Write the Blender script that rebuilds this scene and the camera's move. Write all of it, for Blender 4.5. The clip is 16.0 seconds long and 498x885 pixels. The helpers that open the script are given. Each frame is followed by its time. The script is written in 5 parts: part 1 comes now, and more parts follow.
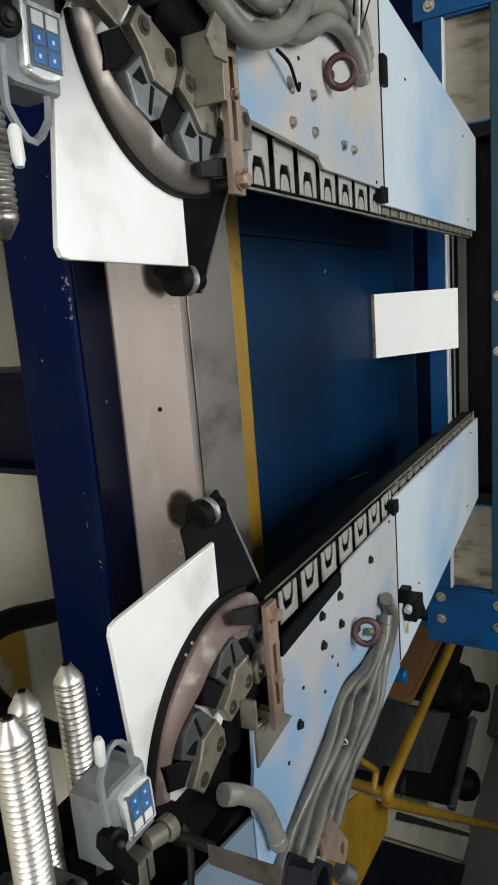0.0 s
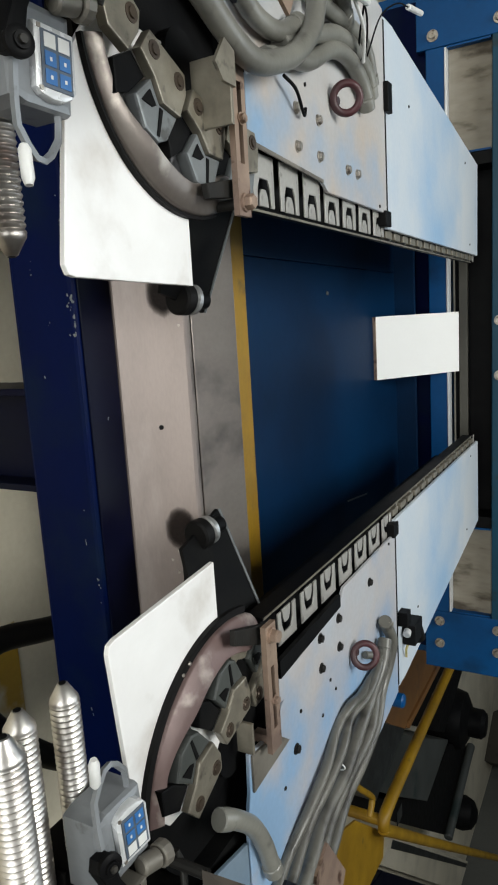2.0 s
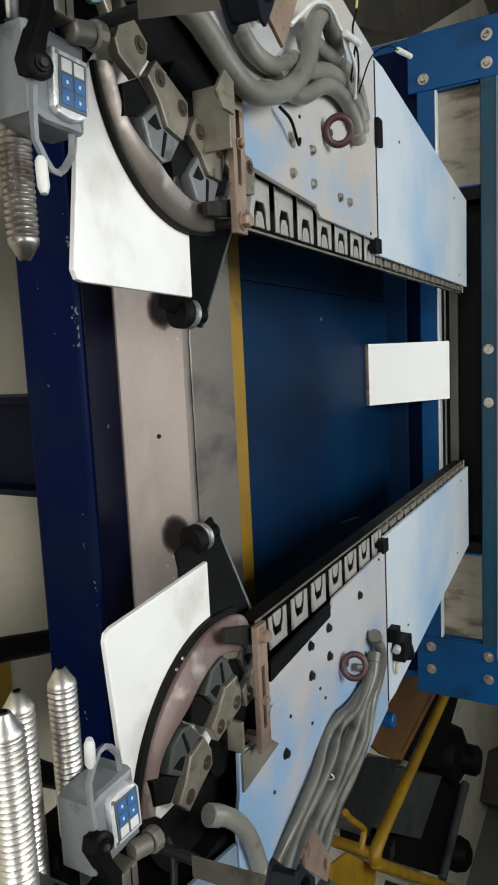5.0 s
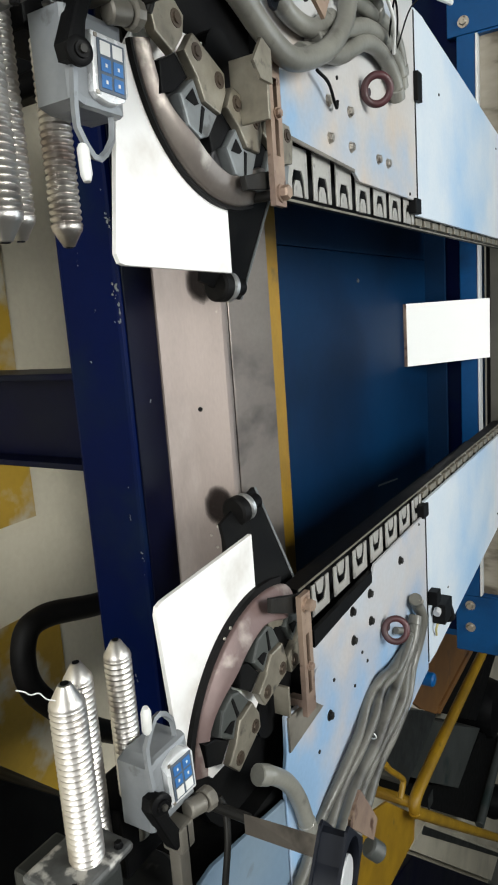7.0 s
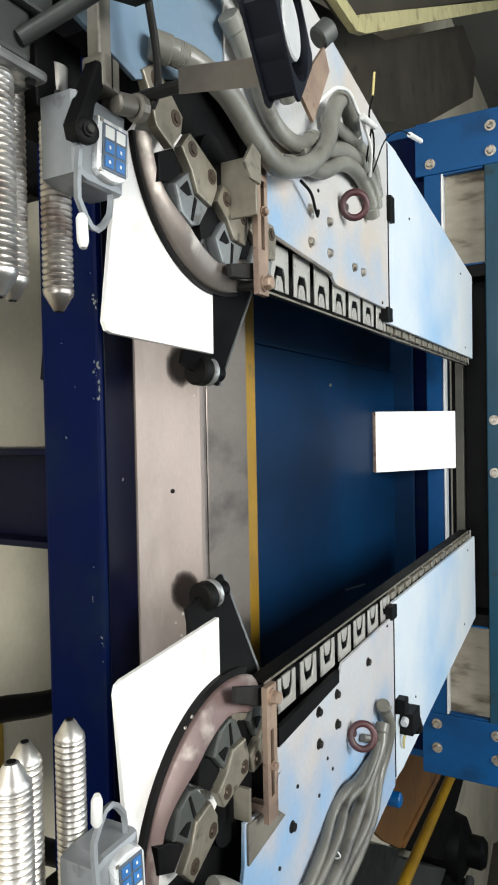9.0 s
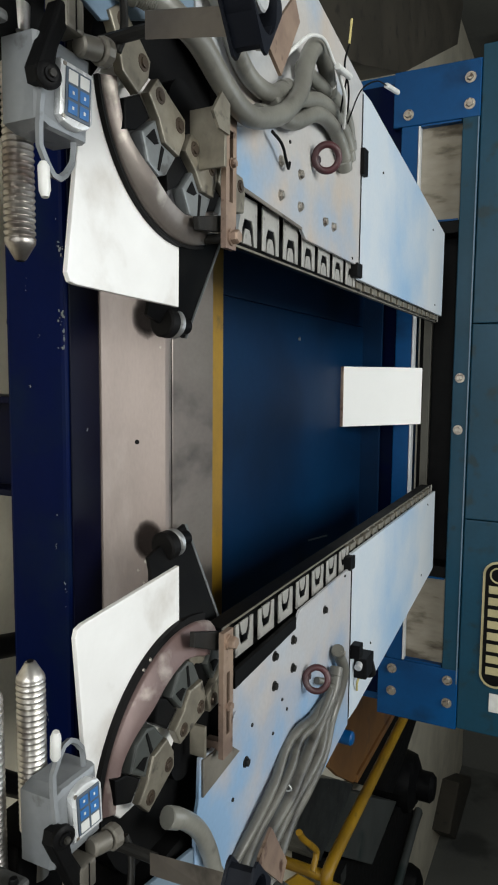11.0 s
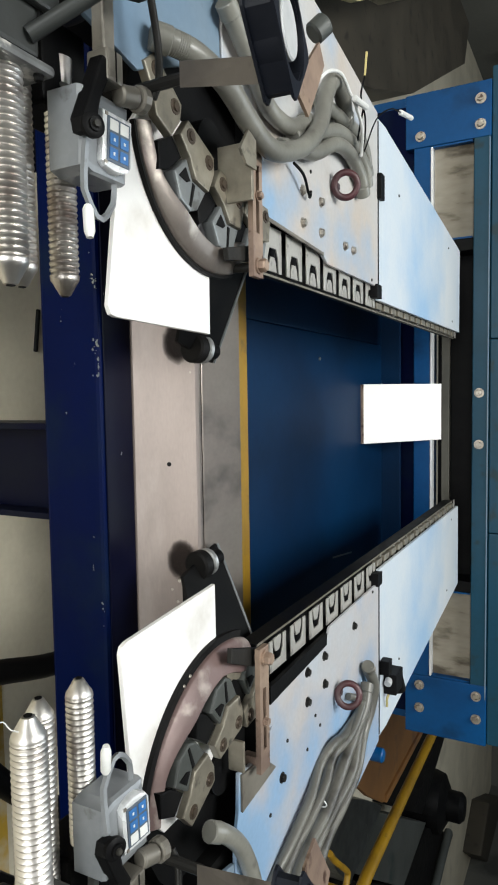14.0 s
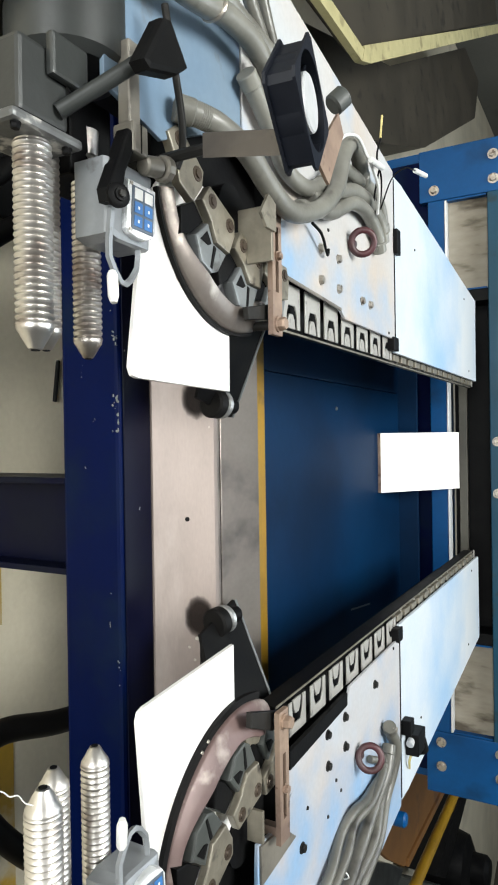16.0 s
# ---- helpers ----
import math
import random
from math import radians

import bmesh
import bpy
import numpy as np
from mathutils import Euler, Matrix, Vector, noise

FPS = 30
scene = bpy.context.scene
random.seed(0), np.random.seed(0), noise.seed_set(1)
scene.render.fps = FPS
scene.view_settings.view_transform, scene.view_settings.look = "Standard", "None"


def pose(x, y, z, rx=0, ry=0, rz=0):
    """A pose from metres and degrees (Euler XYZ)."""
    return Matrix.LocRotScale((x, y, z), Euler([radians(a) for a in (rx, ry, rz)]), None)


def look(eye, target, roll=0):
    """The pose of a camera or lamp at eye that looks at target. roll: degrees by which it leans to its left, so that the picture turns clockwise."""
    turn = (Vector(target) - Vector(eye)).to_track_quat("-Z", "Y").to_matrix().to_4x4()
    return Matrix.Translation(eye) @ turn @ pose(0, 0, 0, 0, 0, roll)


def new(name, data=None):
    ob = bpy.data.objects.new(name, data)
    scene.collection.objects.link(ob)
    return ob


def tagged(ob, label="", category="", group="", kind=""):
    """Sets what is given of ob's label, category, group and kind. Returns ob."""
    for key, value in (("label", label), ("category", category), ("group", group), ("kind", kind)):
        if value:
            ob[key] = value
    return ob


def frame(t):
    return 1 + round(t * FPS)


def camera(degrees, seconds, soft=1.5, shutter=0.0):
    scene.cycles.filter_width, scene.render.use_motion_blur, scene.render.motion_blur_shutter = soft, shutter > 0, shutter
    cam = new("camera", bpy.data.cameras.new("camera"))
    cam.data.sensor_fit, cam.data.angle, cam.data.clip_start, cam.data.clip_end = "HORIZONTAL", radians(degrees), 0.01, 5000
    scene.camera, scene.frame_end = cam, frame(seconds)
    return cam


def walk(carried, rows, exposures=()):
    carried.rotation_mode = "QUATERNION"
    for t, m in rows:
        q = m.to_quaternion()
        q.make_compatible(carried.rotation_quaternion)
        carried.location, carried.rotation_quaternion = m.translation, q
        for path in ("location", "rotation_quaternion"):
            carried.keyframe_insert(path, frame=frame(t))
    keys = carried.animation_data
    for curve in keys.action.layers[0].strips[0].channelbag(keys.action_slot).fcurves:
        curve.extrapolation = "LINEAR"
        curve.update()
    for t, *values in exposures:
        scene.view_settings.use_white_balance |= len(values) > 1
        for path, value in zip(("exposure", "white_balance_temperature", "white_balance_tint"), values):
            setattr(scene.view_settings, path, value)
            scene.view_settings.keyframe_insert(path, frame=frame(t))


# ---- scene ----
cam = camera(40.5, 16.0, 2.0, 0.3)
PATH = [
    (0, (-0.1120, -0.7032, 1.3853), (0.0900, 0.1497, 0.9038), 92.02),
    (0.5, (-0.1097, -0.7076, 1.3797), (0.1033, 0.1407, 0.8949), 92.12),
    (1, (-0.1068, -0.7056, 1.3809), (0.1189, 0.1356, 0.8896), 92.46),
    (1.5, (-0.1095, -0.7054, 1.3833), (0.0928, 0.1448, 0.8973), 91.90),
    (2, (-0.1116, -0.7039, 1.3827), (0.0617, 0.1553, 0.9013), 92.01),
    (2.5, (-0.1135, -0.7036, 1.3820), (0.0506, 0.1582, 0.9020), 92.14),
    (3, (-0.1128, -0.7025, 1.3804), (0.0535, 0.1565, 0.8961), 91.89),
    (3.2, (-0.1152, -0.7021, 1.3794), (0.0549, 0.1545, 0.8922), 92.20),
    (5.3, (-0.0645, -0.7634, 1.4092), (0.0327, 0.1142, 0.9397), 90.55),
    (5.5, (-0.0358, -0.7838, 1.4120), (0.0067, 0.1012, 0.9483), 90.02),
    (6, (0.0070, -0.7917, 1.4012), (-0.0051, 0.0630, 0.8822), 88.24),
    (6.5, (-0.0413, -0.7790, 1.4020), (0.0257, 0.0844, 0.9020), 90.87),
    (7, (-0.1053, -0.7490, 1.3982), (0.0780, 0.0860, 0.8794), 92.31),
    (7.5, (-0.1087, -0.7459, 1.3929), (-0.0129, 0.1239, 0.9088), 92.95),
    (8, (-0.0558, -0.7496, 1.3935), (0.0005, 0.1259, 0.9136), 93.64),
    (8.5, (-0.0686, -0.7533, 1.3939), (-0.0709, 0.1246, 0.9149), 90.50),
    (9, (-0.0686, -0.7578, 1.3912), (-0.0453, 0.1199, 0.9125), 89.63),
    (9.5, (-0.0724, -0.7571, 1.3977), (-0.0272, 0.1286, 0.9356), 91.61),
    (9.7, (-0.0757, -0.7557, 1.3950), (-0.0201, 0.1368, 0.9473), 92.84),
    (11.8, (-0.0745, -0.7802, 1.4126), (0.0347, 0.1113, 0.9730), 92.91),
    (12, (-0.0769, -0.7851, 1.4115), (0.0201, 0.1049, 0.9661), 92.91),
    (12.5, (-0.0797, -0.7894, 1.4083), (-0.0001, 0.0950, 0.9483), 93.13),
    (13, (-0.0761, -0.7896, 1.4072), (0.0031, 0.0910, 0.9399), 92.36),
    (13.5, (-0.0750, -0.7904, 1.4018), (-0.0041, 0.0899, 0.9329), 91.26),
    (14, (-0.0802, -0.7967, 1.4024), (-0.0098, 0.0874, 0.9403), 91.22),
    (14.5, (-0.0859, -0.7938, 1.3970), (-0.0330, 0.0794, 0.9124), 91.61),
    (15, (-0.0835, -0.7979, 1.4005), (-0.0264, 0.0816, 0.9280), 91.96),
    (15.5, (-0.0929, -0.8004, 1.3981), (-0.0760, 0.0785, 0.9213), 89.75),
    (16, (-0.0969, -0.7955, 1.3953), (-0.0912, 0.0809, 0.9138), 89.31),
]
walk(cam, [(t, look(eye, target, roll)) for t, eye, target, roll in PATH], exposures=[(0.0,-0.46),(1.5,-0.42),(3.0,-0.28),(5.3,-0.42),(5.5,-0.40),(6.0,0.15),(6.5,0.17),(7.0,-0.05),(8.0,-0.02),(8.5,0.18),(9.0,0.24),(9.5,0.42),(11.5,-0.7),(12.0,-0.78),(12.5,-0.26),(13.0,-0.17),(14.0,0.04),(15.0,0.25),(15.5,0.33),(16.0,0.45)])

# ---- world, light ----
world = bpy.data.worlds.new("hall_world")
scene.world = world
world.use_nodes = True
wn = world.node_tree.nodes
sky = wn.new("ShaderNodeTexSky")
sky.sky_type, sky.sun_disc = "NISHITA", False
sky.sun_elevation, sky.sun_rotation = radians(48), radians(200)
world.node_tree.links.new(sky.outputs[0], wn["Background"].inputs[0])
wn["Background"].inputs[1].default_value = 0.1


def area_lamp(name, eye, target, sx, sy, watts, colour):
    data = bpy.data.lights.new(name, "AREA")
    data.shape, data.size, data.size_y, data.energy, data.color = "RECTANGLE", sx, sy, watts, colour
    ob = new(name, data)
    ob.matrix_world = look(eye, target)
    return ob


# area lamps added overhead and behind the camera, the true sources being unseen
area_lamp("added_lamp_near", (-0.9, -0.2, 4.93), (-0.9, -0.2, 0), 1.8, 2.0, 205, (0.965, 0.985, 0.945))
area_lamp("added_lamp_far", (0.0, 3.6, 4.93), (0.0, 3.6, 0), 3.6, 2.2, 90, (0.86, 0.95, 1.0))
area_lamp("added_lamp_back", (-0.9, -4.72, 2.1), (-0.9, 0, 1.6), 4.0, 2.6, 215, (0.965, 0.985, 0.95))

# ---- materials ----
def nodes_of(name):
    m = bpy.data.materials.new(name)
    m.use_nodes = True
    return m, m.node_tree.nodes, m.node_tree.links, m.node_tree.nodes["Principled BSDF"]


def surface(name, base, other=None, spots=None, scale=6.0, fine=90.0, rough=0.5, spread=0.15, metal=0.0,
            bump=0.1, spot_low=0.58, spot_high=0.68, spot_scale=14.0, stretch=(1, 1, 1), coat=0.0, spec=0.5):
    """A worn surface: base drifts to other in large clouds, spots sit on it in ragged patches, fine grain in the relief."""
    m, n, l, b = nodes_of(name)
    tc, mp = n.new("ShaderNodeTexCoord"), n.new("ShaderNodeMapping")
    mp.inputs["Scale"].default_value = stretch
    l.new(tc.outputs["Object"], mp.inputs["Vector"])

    def cloud(s, detail=5.0):
        t = n.new("ShaderNodeTexNoise")
        t.inputs["Scale"].default_value, t.inputs["Detail"].default_value = s, detail
        l.new(mp.outputs[0], t.inputs["Vector"])
        return t

    big, grain = cloud(scale), cloud(fine, 3.0)
    other = other or tuple(min(1, c * 0.75) for c in base)
    ramp = n.new("ShaderNodeValToRGB")
    ramp.color_ramp.elements[0].position, ramp.color_ramp.elements[1].position = 0.36, 0.66
    ramp.color_ramp.elements[0].color, ramp.color_ramp.elements[1].color = (*base, 1), (*other, 1)
    l.new(big.outputs["Fac"], ramp.inputs["Fac"])
    last = ramp.outputs["Color"]
    if spots:
        sp, sr, mx = cloud(spot_scale, 8.0), n.new("ShaderNodeValToRGB"), n.new("ShaderNodeMixRGB")
        sr.color_ramp.elements[0].position, sr.color_ramp.elements[1].position = spot_low, spot_high
        l.new(sp.outputs["Fac"], sr.inputs["Fac"])
        l.new(sr.outputs["Color"], mx.inputs["Fac"])
        l.new(last, mx.inputs["Color1"])
        mx.inputs["Color2"].default_value = (*spots, 1)
        last = mx.outputs["Color"]
    gm = n.new("ShaderNodeMixRGB")
    gm.blend_type, gm.inputs["Fac"].default_value = "OVERLAY", 0.1
    l.new(last, gm.inputs["Color1"])
    l.new(grain.outputs["Fac"], gm.inputs["Color2"])
    l.new(gm.outputs["Color"], b.inputs["Base Color"])
    rr = n.new("ShaderNodeMapRange")
    rr.inputs["To Min"].default_value, rr.inputs["To Max"].default_value = max(0.03, rough - spread), min(1, rough + spread)
    l.new(big.outputs["Fac"], rr.inputs["Value"])
    l.new(rr.outputs["Result"], b.inputs["Roughness"])
    b.inputs["Metallic"].default_value = metal
    b.inputs["Specular IOR Level"].default_value = spec
    b.inputs["Coat Weight"].default_value = coat
    if bump:
        bp = n.new("ShaderNodeBump")
        bp.inputs["Strength"].default_value, bp.inputs["Distance"].default_value = bump, 0.002
        l.new(grain.outputs["Fac"], bp.inputs["Height"])
        l.new(bp.outputs["Normal"], b.inputs["Normal"])
    return m


CONCRETE = surface("concrete", (0.66, 0.60, 0.465), (0.54, 0.49, 0.375), (0.44, 0.40, 0.31), 1.6, 60, 0.6, 0.12, bump=0.2, spot_scale=3.0, spot_low=0.5, spot_high=0.8)
PLASTER = surface("hall_plaster", (0.13, 0.13, 0.115), (0.09, 0.09, 0.08), (0.05, 0.05, 0.045), 0.5, 30, 0.9, 0.05, bump=0.1, spot_scale=0.9)
NAVY = surface("navy_paint", (0.0005, 0.0045, 0.040), (0.0004, 0.0032, 0.026), (0.0045, 0.0115, 0.028), 3.5, 70, 0.4, 0.1, bump=0.05, spot_scale=7, spot_low=0.50, spot_high=0.78, spec=0.05)
# near-black copy of the navy; on the beam's top it stands in for shade
NAVYDARK = surface("dark_navy_paint", (0.0016, 0.0018, 0.009), (0.0010, 0.0020, 0.014), (0.0055, 0.0075, 0.0118), 5, 80, 0.38, 0.1, bump=0.05, spot_scale=4, spot_low=0.48, spot_high=0.70, spec=0.08)
BLUE = surface("blue_enamel", (0.00165, 0.066, 0.210), (0.00132, 0.048, 0.158), (0.0022, 0.033, 0.099), 3, 80, 0.38, 0.1, bump=0.04, spot_scale=4, spec=0.22)
PANEL = surface("blue_sheet", (0.0012, 0.0225, 0.068), (0.0010, 0.0135, 0.044), (0.0008, 0.008, 0.024), 1.8, 60, 0.5, 0.1, bump=0.02, spot_scale=2.2, spot_low=0.5, spot_high=0.8, spec=0.12)
TEAL = surface("teal_enamel", (0.0075, 0.0525, 0.09375), (0.00875, 0.0425, 0.06875), (0.015, 0.035, 0.045), 3, 80, 0.4, 0.1, bump=0.05, spec=0.25)
COVER = surface("pale_blue_cover", (0.56, 0.63, 0.70), (0.66, 0.675, 0.69), (0.31, 0.47, 0.66), 2.5, 110, 0.30, 0.08, bump=0.02, spot_scale=3.0, spot_low=0.44, spot_high=0.70)
WORN = surface("worn_blue_cover", (0.47, 0.48, 0.49), (0.46, 0.385, 0.32), (0.24, 0.37, 0.53), 3.2, 120, 0.42, 0.1, bump=0.03, spot_scale=5, spot_low=0.50, spot_high=0.72)
WORNBLUE = surface("faded_blue_cover", (0.43, 0.46, 0.50), (0.47, 0.38, 0.32), (0.23, 0.36, 0.53), 4.2, 120, 0.40, 0.1, bump=0.03, spot_scale=4.4, spot_low=0.46, spot_high=0.64)
BLUEPLATE = surface("mid_blue_cover", (0.115, 0.185, 0.27), (0.15, 0.205, 0.26), (0.075, 0.06, 0.05), 5, 100, 0.45, 0.1, bump=0.06, spot_scale=10, spot_low=0.62, spot_high=0.72)
STEEL = surface("brushed_stainless", (0.255, 0.208, 0.186), (0.215, 0.175, 0.157), (0.30, 0.255, 0.23), 5, 160, 0.42, 0.05, metal=0.35, bump=0.03, stretch=(0.6, 2, 2), spot_scale=8, spot_low=0.54, spot_high=0.74)
# the dark spots here put the plate's mottled reflections into its colour
PLAINSTEEL = surface("dull_stainless", (0.270, 0.228, 0.196), (0.175, 0.147, 0.128), (0.090, 0.078, 0.070), 7, 160, 0.34, 0.08, metal=0.75, bump=0.03, stretch=(1, 0.6, 1), spot_scale=7, spot_low=0.50, spot_high=0.62)
CHROME = surface("polished_rod", (0.70, 0.675, 0.645), (0.55, 0.52, 0.485), (0.30, 0.25, 0.225), 14, 200, 0.38, 0.08, metal=1.0, bump=0.04, spot_scale=22, spot_low=0.54, spot_high=0.70)
WHITE = surface("white_plate", (0.87, 0.86, 0.85), (0.79, 0.775, 0.76), (0.58, 0.54, 0.50), 9, 140, 0.22, 0.06, bump=0.02, spot_scale=10, spot_low=0.56, spot_high=0.74)
BOARD = surface("white_board", (0.91, 0.91, 0.90), (0.89, 0.89, 0.88), None, 6, 140, 0.3, 0.05, bump=0.01)
BROWN = surface("bronze_guide", (0.180, 0.118, 0.110), (0.125, 0.084, 0.079), (0.30, 0.25, 0.225), 10, 150, 0.46, 0.1, metal=0.25, bump=0.10, spot_scale=22, spot_low=0.57, spot_high=0.68)
RUST = surface("oxidised_bracket", (0.38, 0.275, 0.205), (0.225, 0.1575, 0.126), (0.09, 0.0495, 0.036), 20, 150, 0.5, 0.1, metal=0.5, bump=0.1, spot_scale=45, spot_low=0.6, spot_high=0.68)
CAST = surface("cast_link_metal", (0.315, 0.285, 0.225), (0.190, 0.170, 0.135), (0.041, 0.03854, 0.03526), 25, 180, 0.42, 0.12, metal=0.6, bump=0.12, spot_scale=40, spot_low=0.6, spot_high=0.72)
DARKCAST = surface("dark_link_metal", (0.085, 0.085, 0.09), (0.045, 0.045, 0.048), (0.015, 0.015, 0.015), 25, 180, 0.42, 0.1, metal=0.6, bump=0.12, spot_scale=40)
GREY = surface("grey_casting", (0.216, 0.2304, 0.234), (0.1656, 0.1764, 0.18), (0.0936, 0.0936, 0.09), 12, 150, 0.38, 0.08, metal=0.35, bump=0.06, spot_scale=40, spot_low=0.64, spot_high=0.74)
GREYDARK = surface("grimy_grey_steel", (0.022, 0.021, 0.019), (0.011, 0.0105, 0.010), (0.085, 0.08, 0.07), 18, 140, 0.5, 0.12, metal=0.2, bump=0.12, spot_scale=34, spot_low=0.66, spot_high=0.74, spec=0.2)
BLACK = surface("black_steel", (0.004, 0.004, 0.0045), (0.007, 0.007, 0.007), (0.02, 0.019, 0.018), 20, 160, 0.5, 0.12, bump=0.08, spot_scale=40, spot_low=0.70, spot_high=0.80, spec=0.08)
RUBBER = surface("black_rubber", (0.0035, 0.0033, 0.0033), (0.006, 0.0055, 0.0055), None, 20, 160, 0.6, 0.1, bump=0.06, spec=0.15)
FANBLACK = surface("fan_black", (0.006, 0.0075, 0.013), (0.010, 0.012, 0.018), (0.06, 0.06, 0.06), 20, 160, 0.5, 0.1, bump=0.05, spot_scale=30, spot_low=0.68, spot_high=0.78, spec=0.2)
PALEGREY = surface("fan_hub_grey", (0.48, 0.49, 0.50), (0.40, 0.41, 0.42), None, 30, 160, 0.5, 0.1, bump=0.03)
# darker copy of the grey conduit, toned for the less lit right arm
DARKCONDUIT = surface("darker_conduit", (0.1395, 0.135, 0.117), (0.09, 0.0873, 0.0765), (0.0315, 0.0297, 0.027), 14, 150, 0.34, 0.1, bump=0.1, spot_scale=22, spot_low=0.56, spot_high=0.7)
BRACKETGREY = surface("brown_grey_steel", (0.115, 0.10, 0.085), (0.075, 0.065, 0.058), (0.03, 0.026, 0.023), 14, 150, 0.5, 0.1, metal=0.2, bump=0.06, spot_scale=20)
CONDUIT = surface("grey_conduit", (0.2125, 0.2082, 0.1827), (0.1445, 0.1403, 0.1232), (0.0595, 0.05695, 0.0493), 14, 150, 0.32, 0.08, bump=0.1, spot_scale=24, spot_low=0.58, spot_high=0.72)
YELLOW = surface("yellow_paint", (0.32, 0.180, 0.008), (0.23, 0.128, 0.007), (0.14, 0.09, 0.02), 8, 100, 0.45, 0.1, bump=0.08, spot_scale=14, spot_low=0.62, spot_high=0.72)
FLOORYELLOW = surface("worn_floor_yellow", (0.42, 0.26, 0.02), (0.33, 0.20, 0.02), (0.44, 0.39, 0.29), 3, 60, 0.6, 0.1, bump=0.15, spot_scale=7, spot_low=0.48, spot_high=0.60)
ORANGE = surface("ochre_sheet", (0.17, 0.075, 0.018), (0.11, 0.05, 0.016), (0.08, 0.04, 0.02), 4, 80, 0.6, 0.1, bump=0.08, spot_scale=6)
CREAM = surface("cream_frame", (0.52, 0.47, 0.25), (0.42, 0.38, 0.2), (0.3, 0.26, 0.14), 8, 90, 0.5, 0.1, bump=0.05)
DARKBROWN = surface("dark_brown_sheet", (0.035, 0.03, 0.022), (0.05, 0.042, 0.03), (0.02, 0.017, 0.013), 3, 70, 0.6, 0.1, bump=0.06)
MINERAL = surface("mineral_wool_face", (0.29, 0.26, 0.21), (0.205, 0.178, 0.135), (0.075, 0.06, 0.042), 12, 60, 0.8, 0.1, bump=0.3, stretch=(1.5, 1, 0.5), spot_scale=12, spot_low=0.52, spot_high=0.64)
RING = surface("maroon_ring", (0.075, 0.022, 0.026), (0.045, 0.018, 0.02), None, 30, 150, 0.45, 0.1, bump=0.05)
BOLT = surface("bolt_zinc", (0.50, 0.46, 0.40), (0.34, 0.30, 0.26), (0.12, 0.09, 0.07), 60, 200, 0.38, 0.1, metal=0.8, bump=0.05, spot_scale=90)
KEYBLUE = surface("key_blue", (0.045, 0.17, 0.42), (0.03, 0.12, 0.32), None, 40, 200, 0.35, 0.05, bump=0.02)
KEYDARK = surface("keypad_dark_blue", (0.10, 0.125, 0.16), None, None, 40, 200, 0.35, 0.05, bump=0.02)
OFFWHITE = surface("off_white_plastic", (0.72, 0.72, 0.70), (0.62, 0.62, 0.60), None, 40, 200, 0.4, 0.05, bump=0.02)
LINKPLATE = surface("bright_link_plate", (0.532, 0.513, 0.475), (0.399, 0.38, 0.3515), (0.133, 0.1235, 0.114), 18, 180, 0.36, 0.1, metal=0.45, bump=0.05, spot_scale=35, spot_low=0.62, spot_high=0.74)
SENSORGREY = surface("cast_sensor_grey", (0.235, 0.248, 0.262), (0.20, 0.212, 0.224), (0.12, 0.12, 0.12), 14, 160, 0.34, 0.08, metal=0.15, bump=0.05, spot_scale=50, spot_low=0.66, spot_high=0.76)
SILVER = surface("silver_bezel", (0.74, 0.75, 0.76), (0.62, 0.63, 0.64), (0.30, 0.30, 0.30), 30, 200, 0.28, 0.06, metal=0.25, bump=0.02, spot_scale=70, spot_low=0.68, spot_high=0.76)
GEARGREY = surface("grimy_gear_grey", (0.030, 0.033, 0.032), (0.018, 0.019, 0.0185), (0.10, 0.097, 0.088), 12, 140, 0.42, 0.12, metal=0.1, bump=0.12, spot_scale=26, spot_low=0.66, spot_high=0.74)
LIDGREY = surface("lid_grey", (0.052, 0.057, 0.053), (0.038, 0.041, 0.038), (0.02, 0.03, 0.028), 3, 90, 0.5, 0.1, bump=0.06, spot_scale=5)
CHIPPED = surface("chipped_flange_grey", (0.15, 0.155, 0.155), (0.07, 0.072, 0.072), (0.50, 0.49, 0.46), 30, 180, 0.42, 0.1, metal=0.3, bump=0.15, spot_scale=45, spot_low=0.54, spot_high=0.62)
BROWNGREY = surface("grey_bronze_guide", (0.20, 0.175, 0.155), (0.13, 0.105, 0.092), (0.34, 0.31, 0.27), 12, 150, 0.34, 0.1, metal=0.5, bump=0.08, spot_scale=26, spot_low=0.6, spot_high=0.72)
OLIVEGREY = surface("olive_grey_steel", (0.21, 0.192, 0.162), (0.14, 0.128, 0.108), (0.08, 0.07, 0.06), 14, 150, 0.45, 0.1, metal=0.3, bump=0.06, spot_scale=20)
DARKBOLT = surface("dark_bolt", (0.10, 0.075, 0.055), (0.06, 0.045, 0.035), None, 40, 180, 0.4, 0.1, metal=0.6, bump=0.05)
OLIVE = surface("olive_bar", (0.075, 0.07, 0.055), (0.05, 0.047, 0.037), None, 8, 100, 0.5, 0.1, bump=0.05)
BRIGHT = surface("pale_edge_highlight", (0.78, 0.80, 0.82), (0.68, 0.70, 0.72), None, 12, 150, 0.30, 0.06, metal=0.3, bump=0.02)
COLLAR = surface("worn_collar_steel", (0.50, 0.50, 0.50), (0.36, 0.36, 0.36), (0.08, 0.08, 0.08), 30, 160, 0.35, 0.1, metal=0.7, bump=0.03, spot_scale=60)
BRAND = surface("brand_plate_gold", (0.46, 0.40, 0.22), (0.38, 0.33, 0.18), None, 12, 150, 0.4, 0.06, bump=0.02)
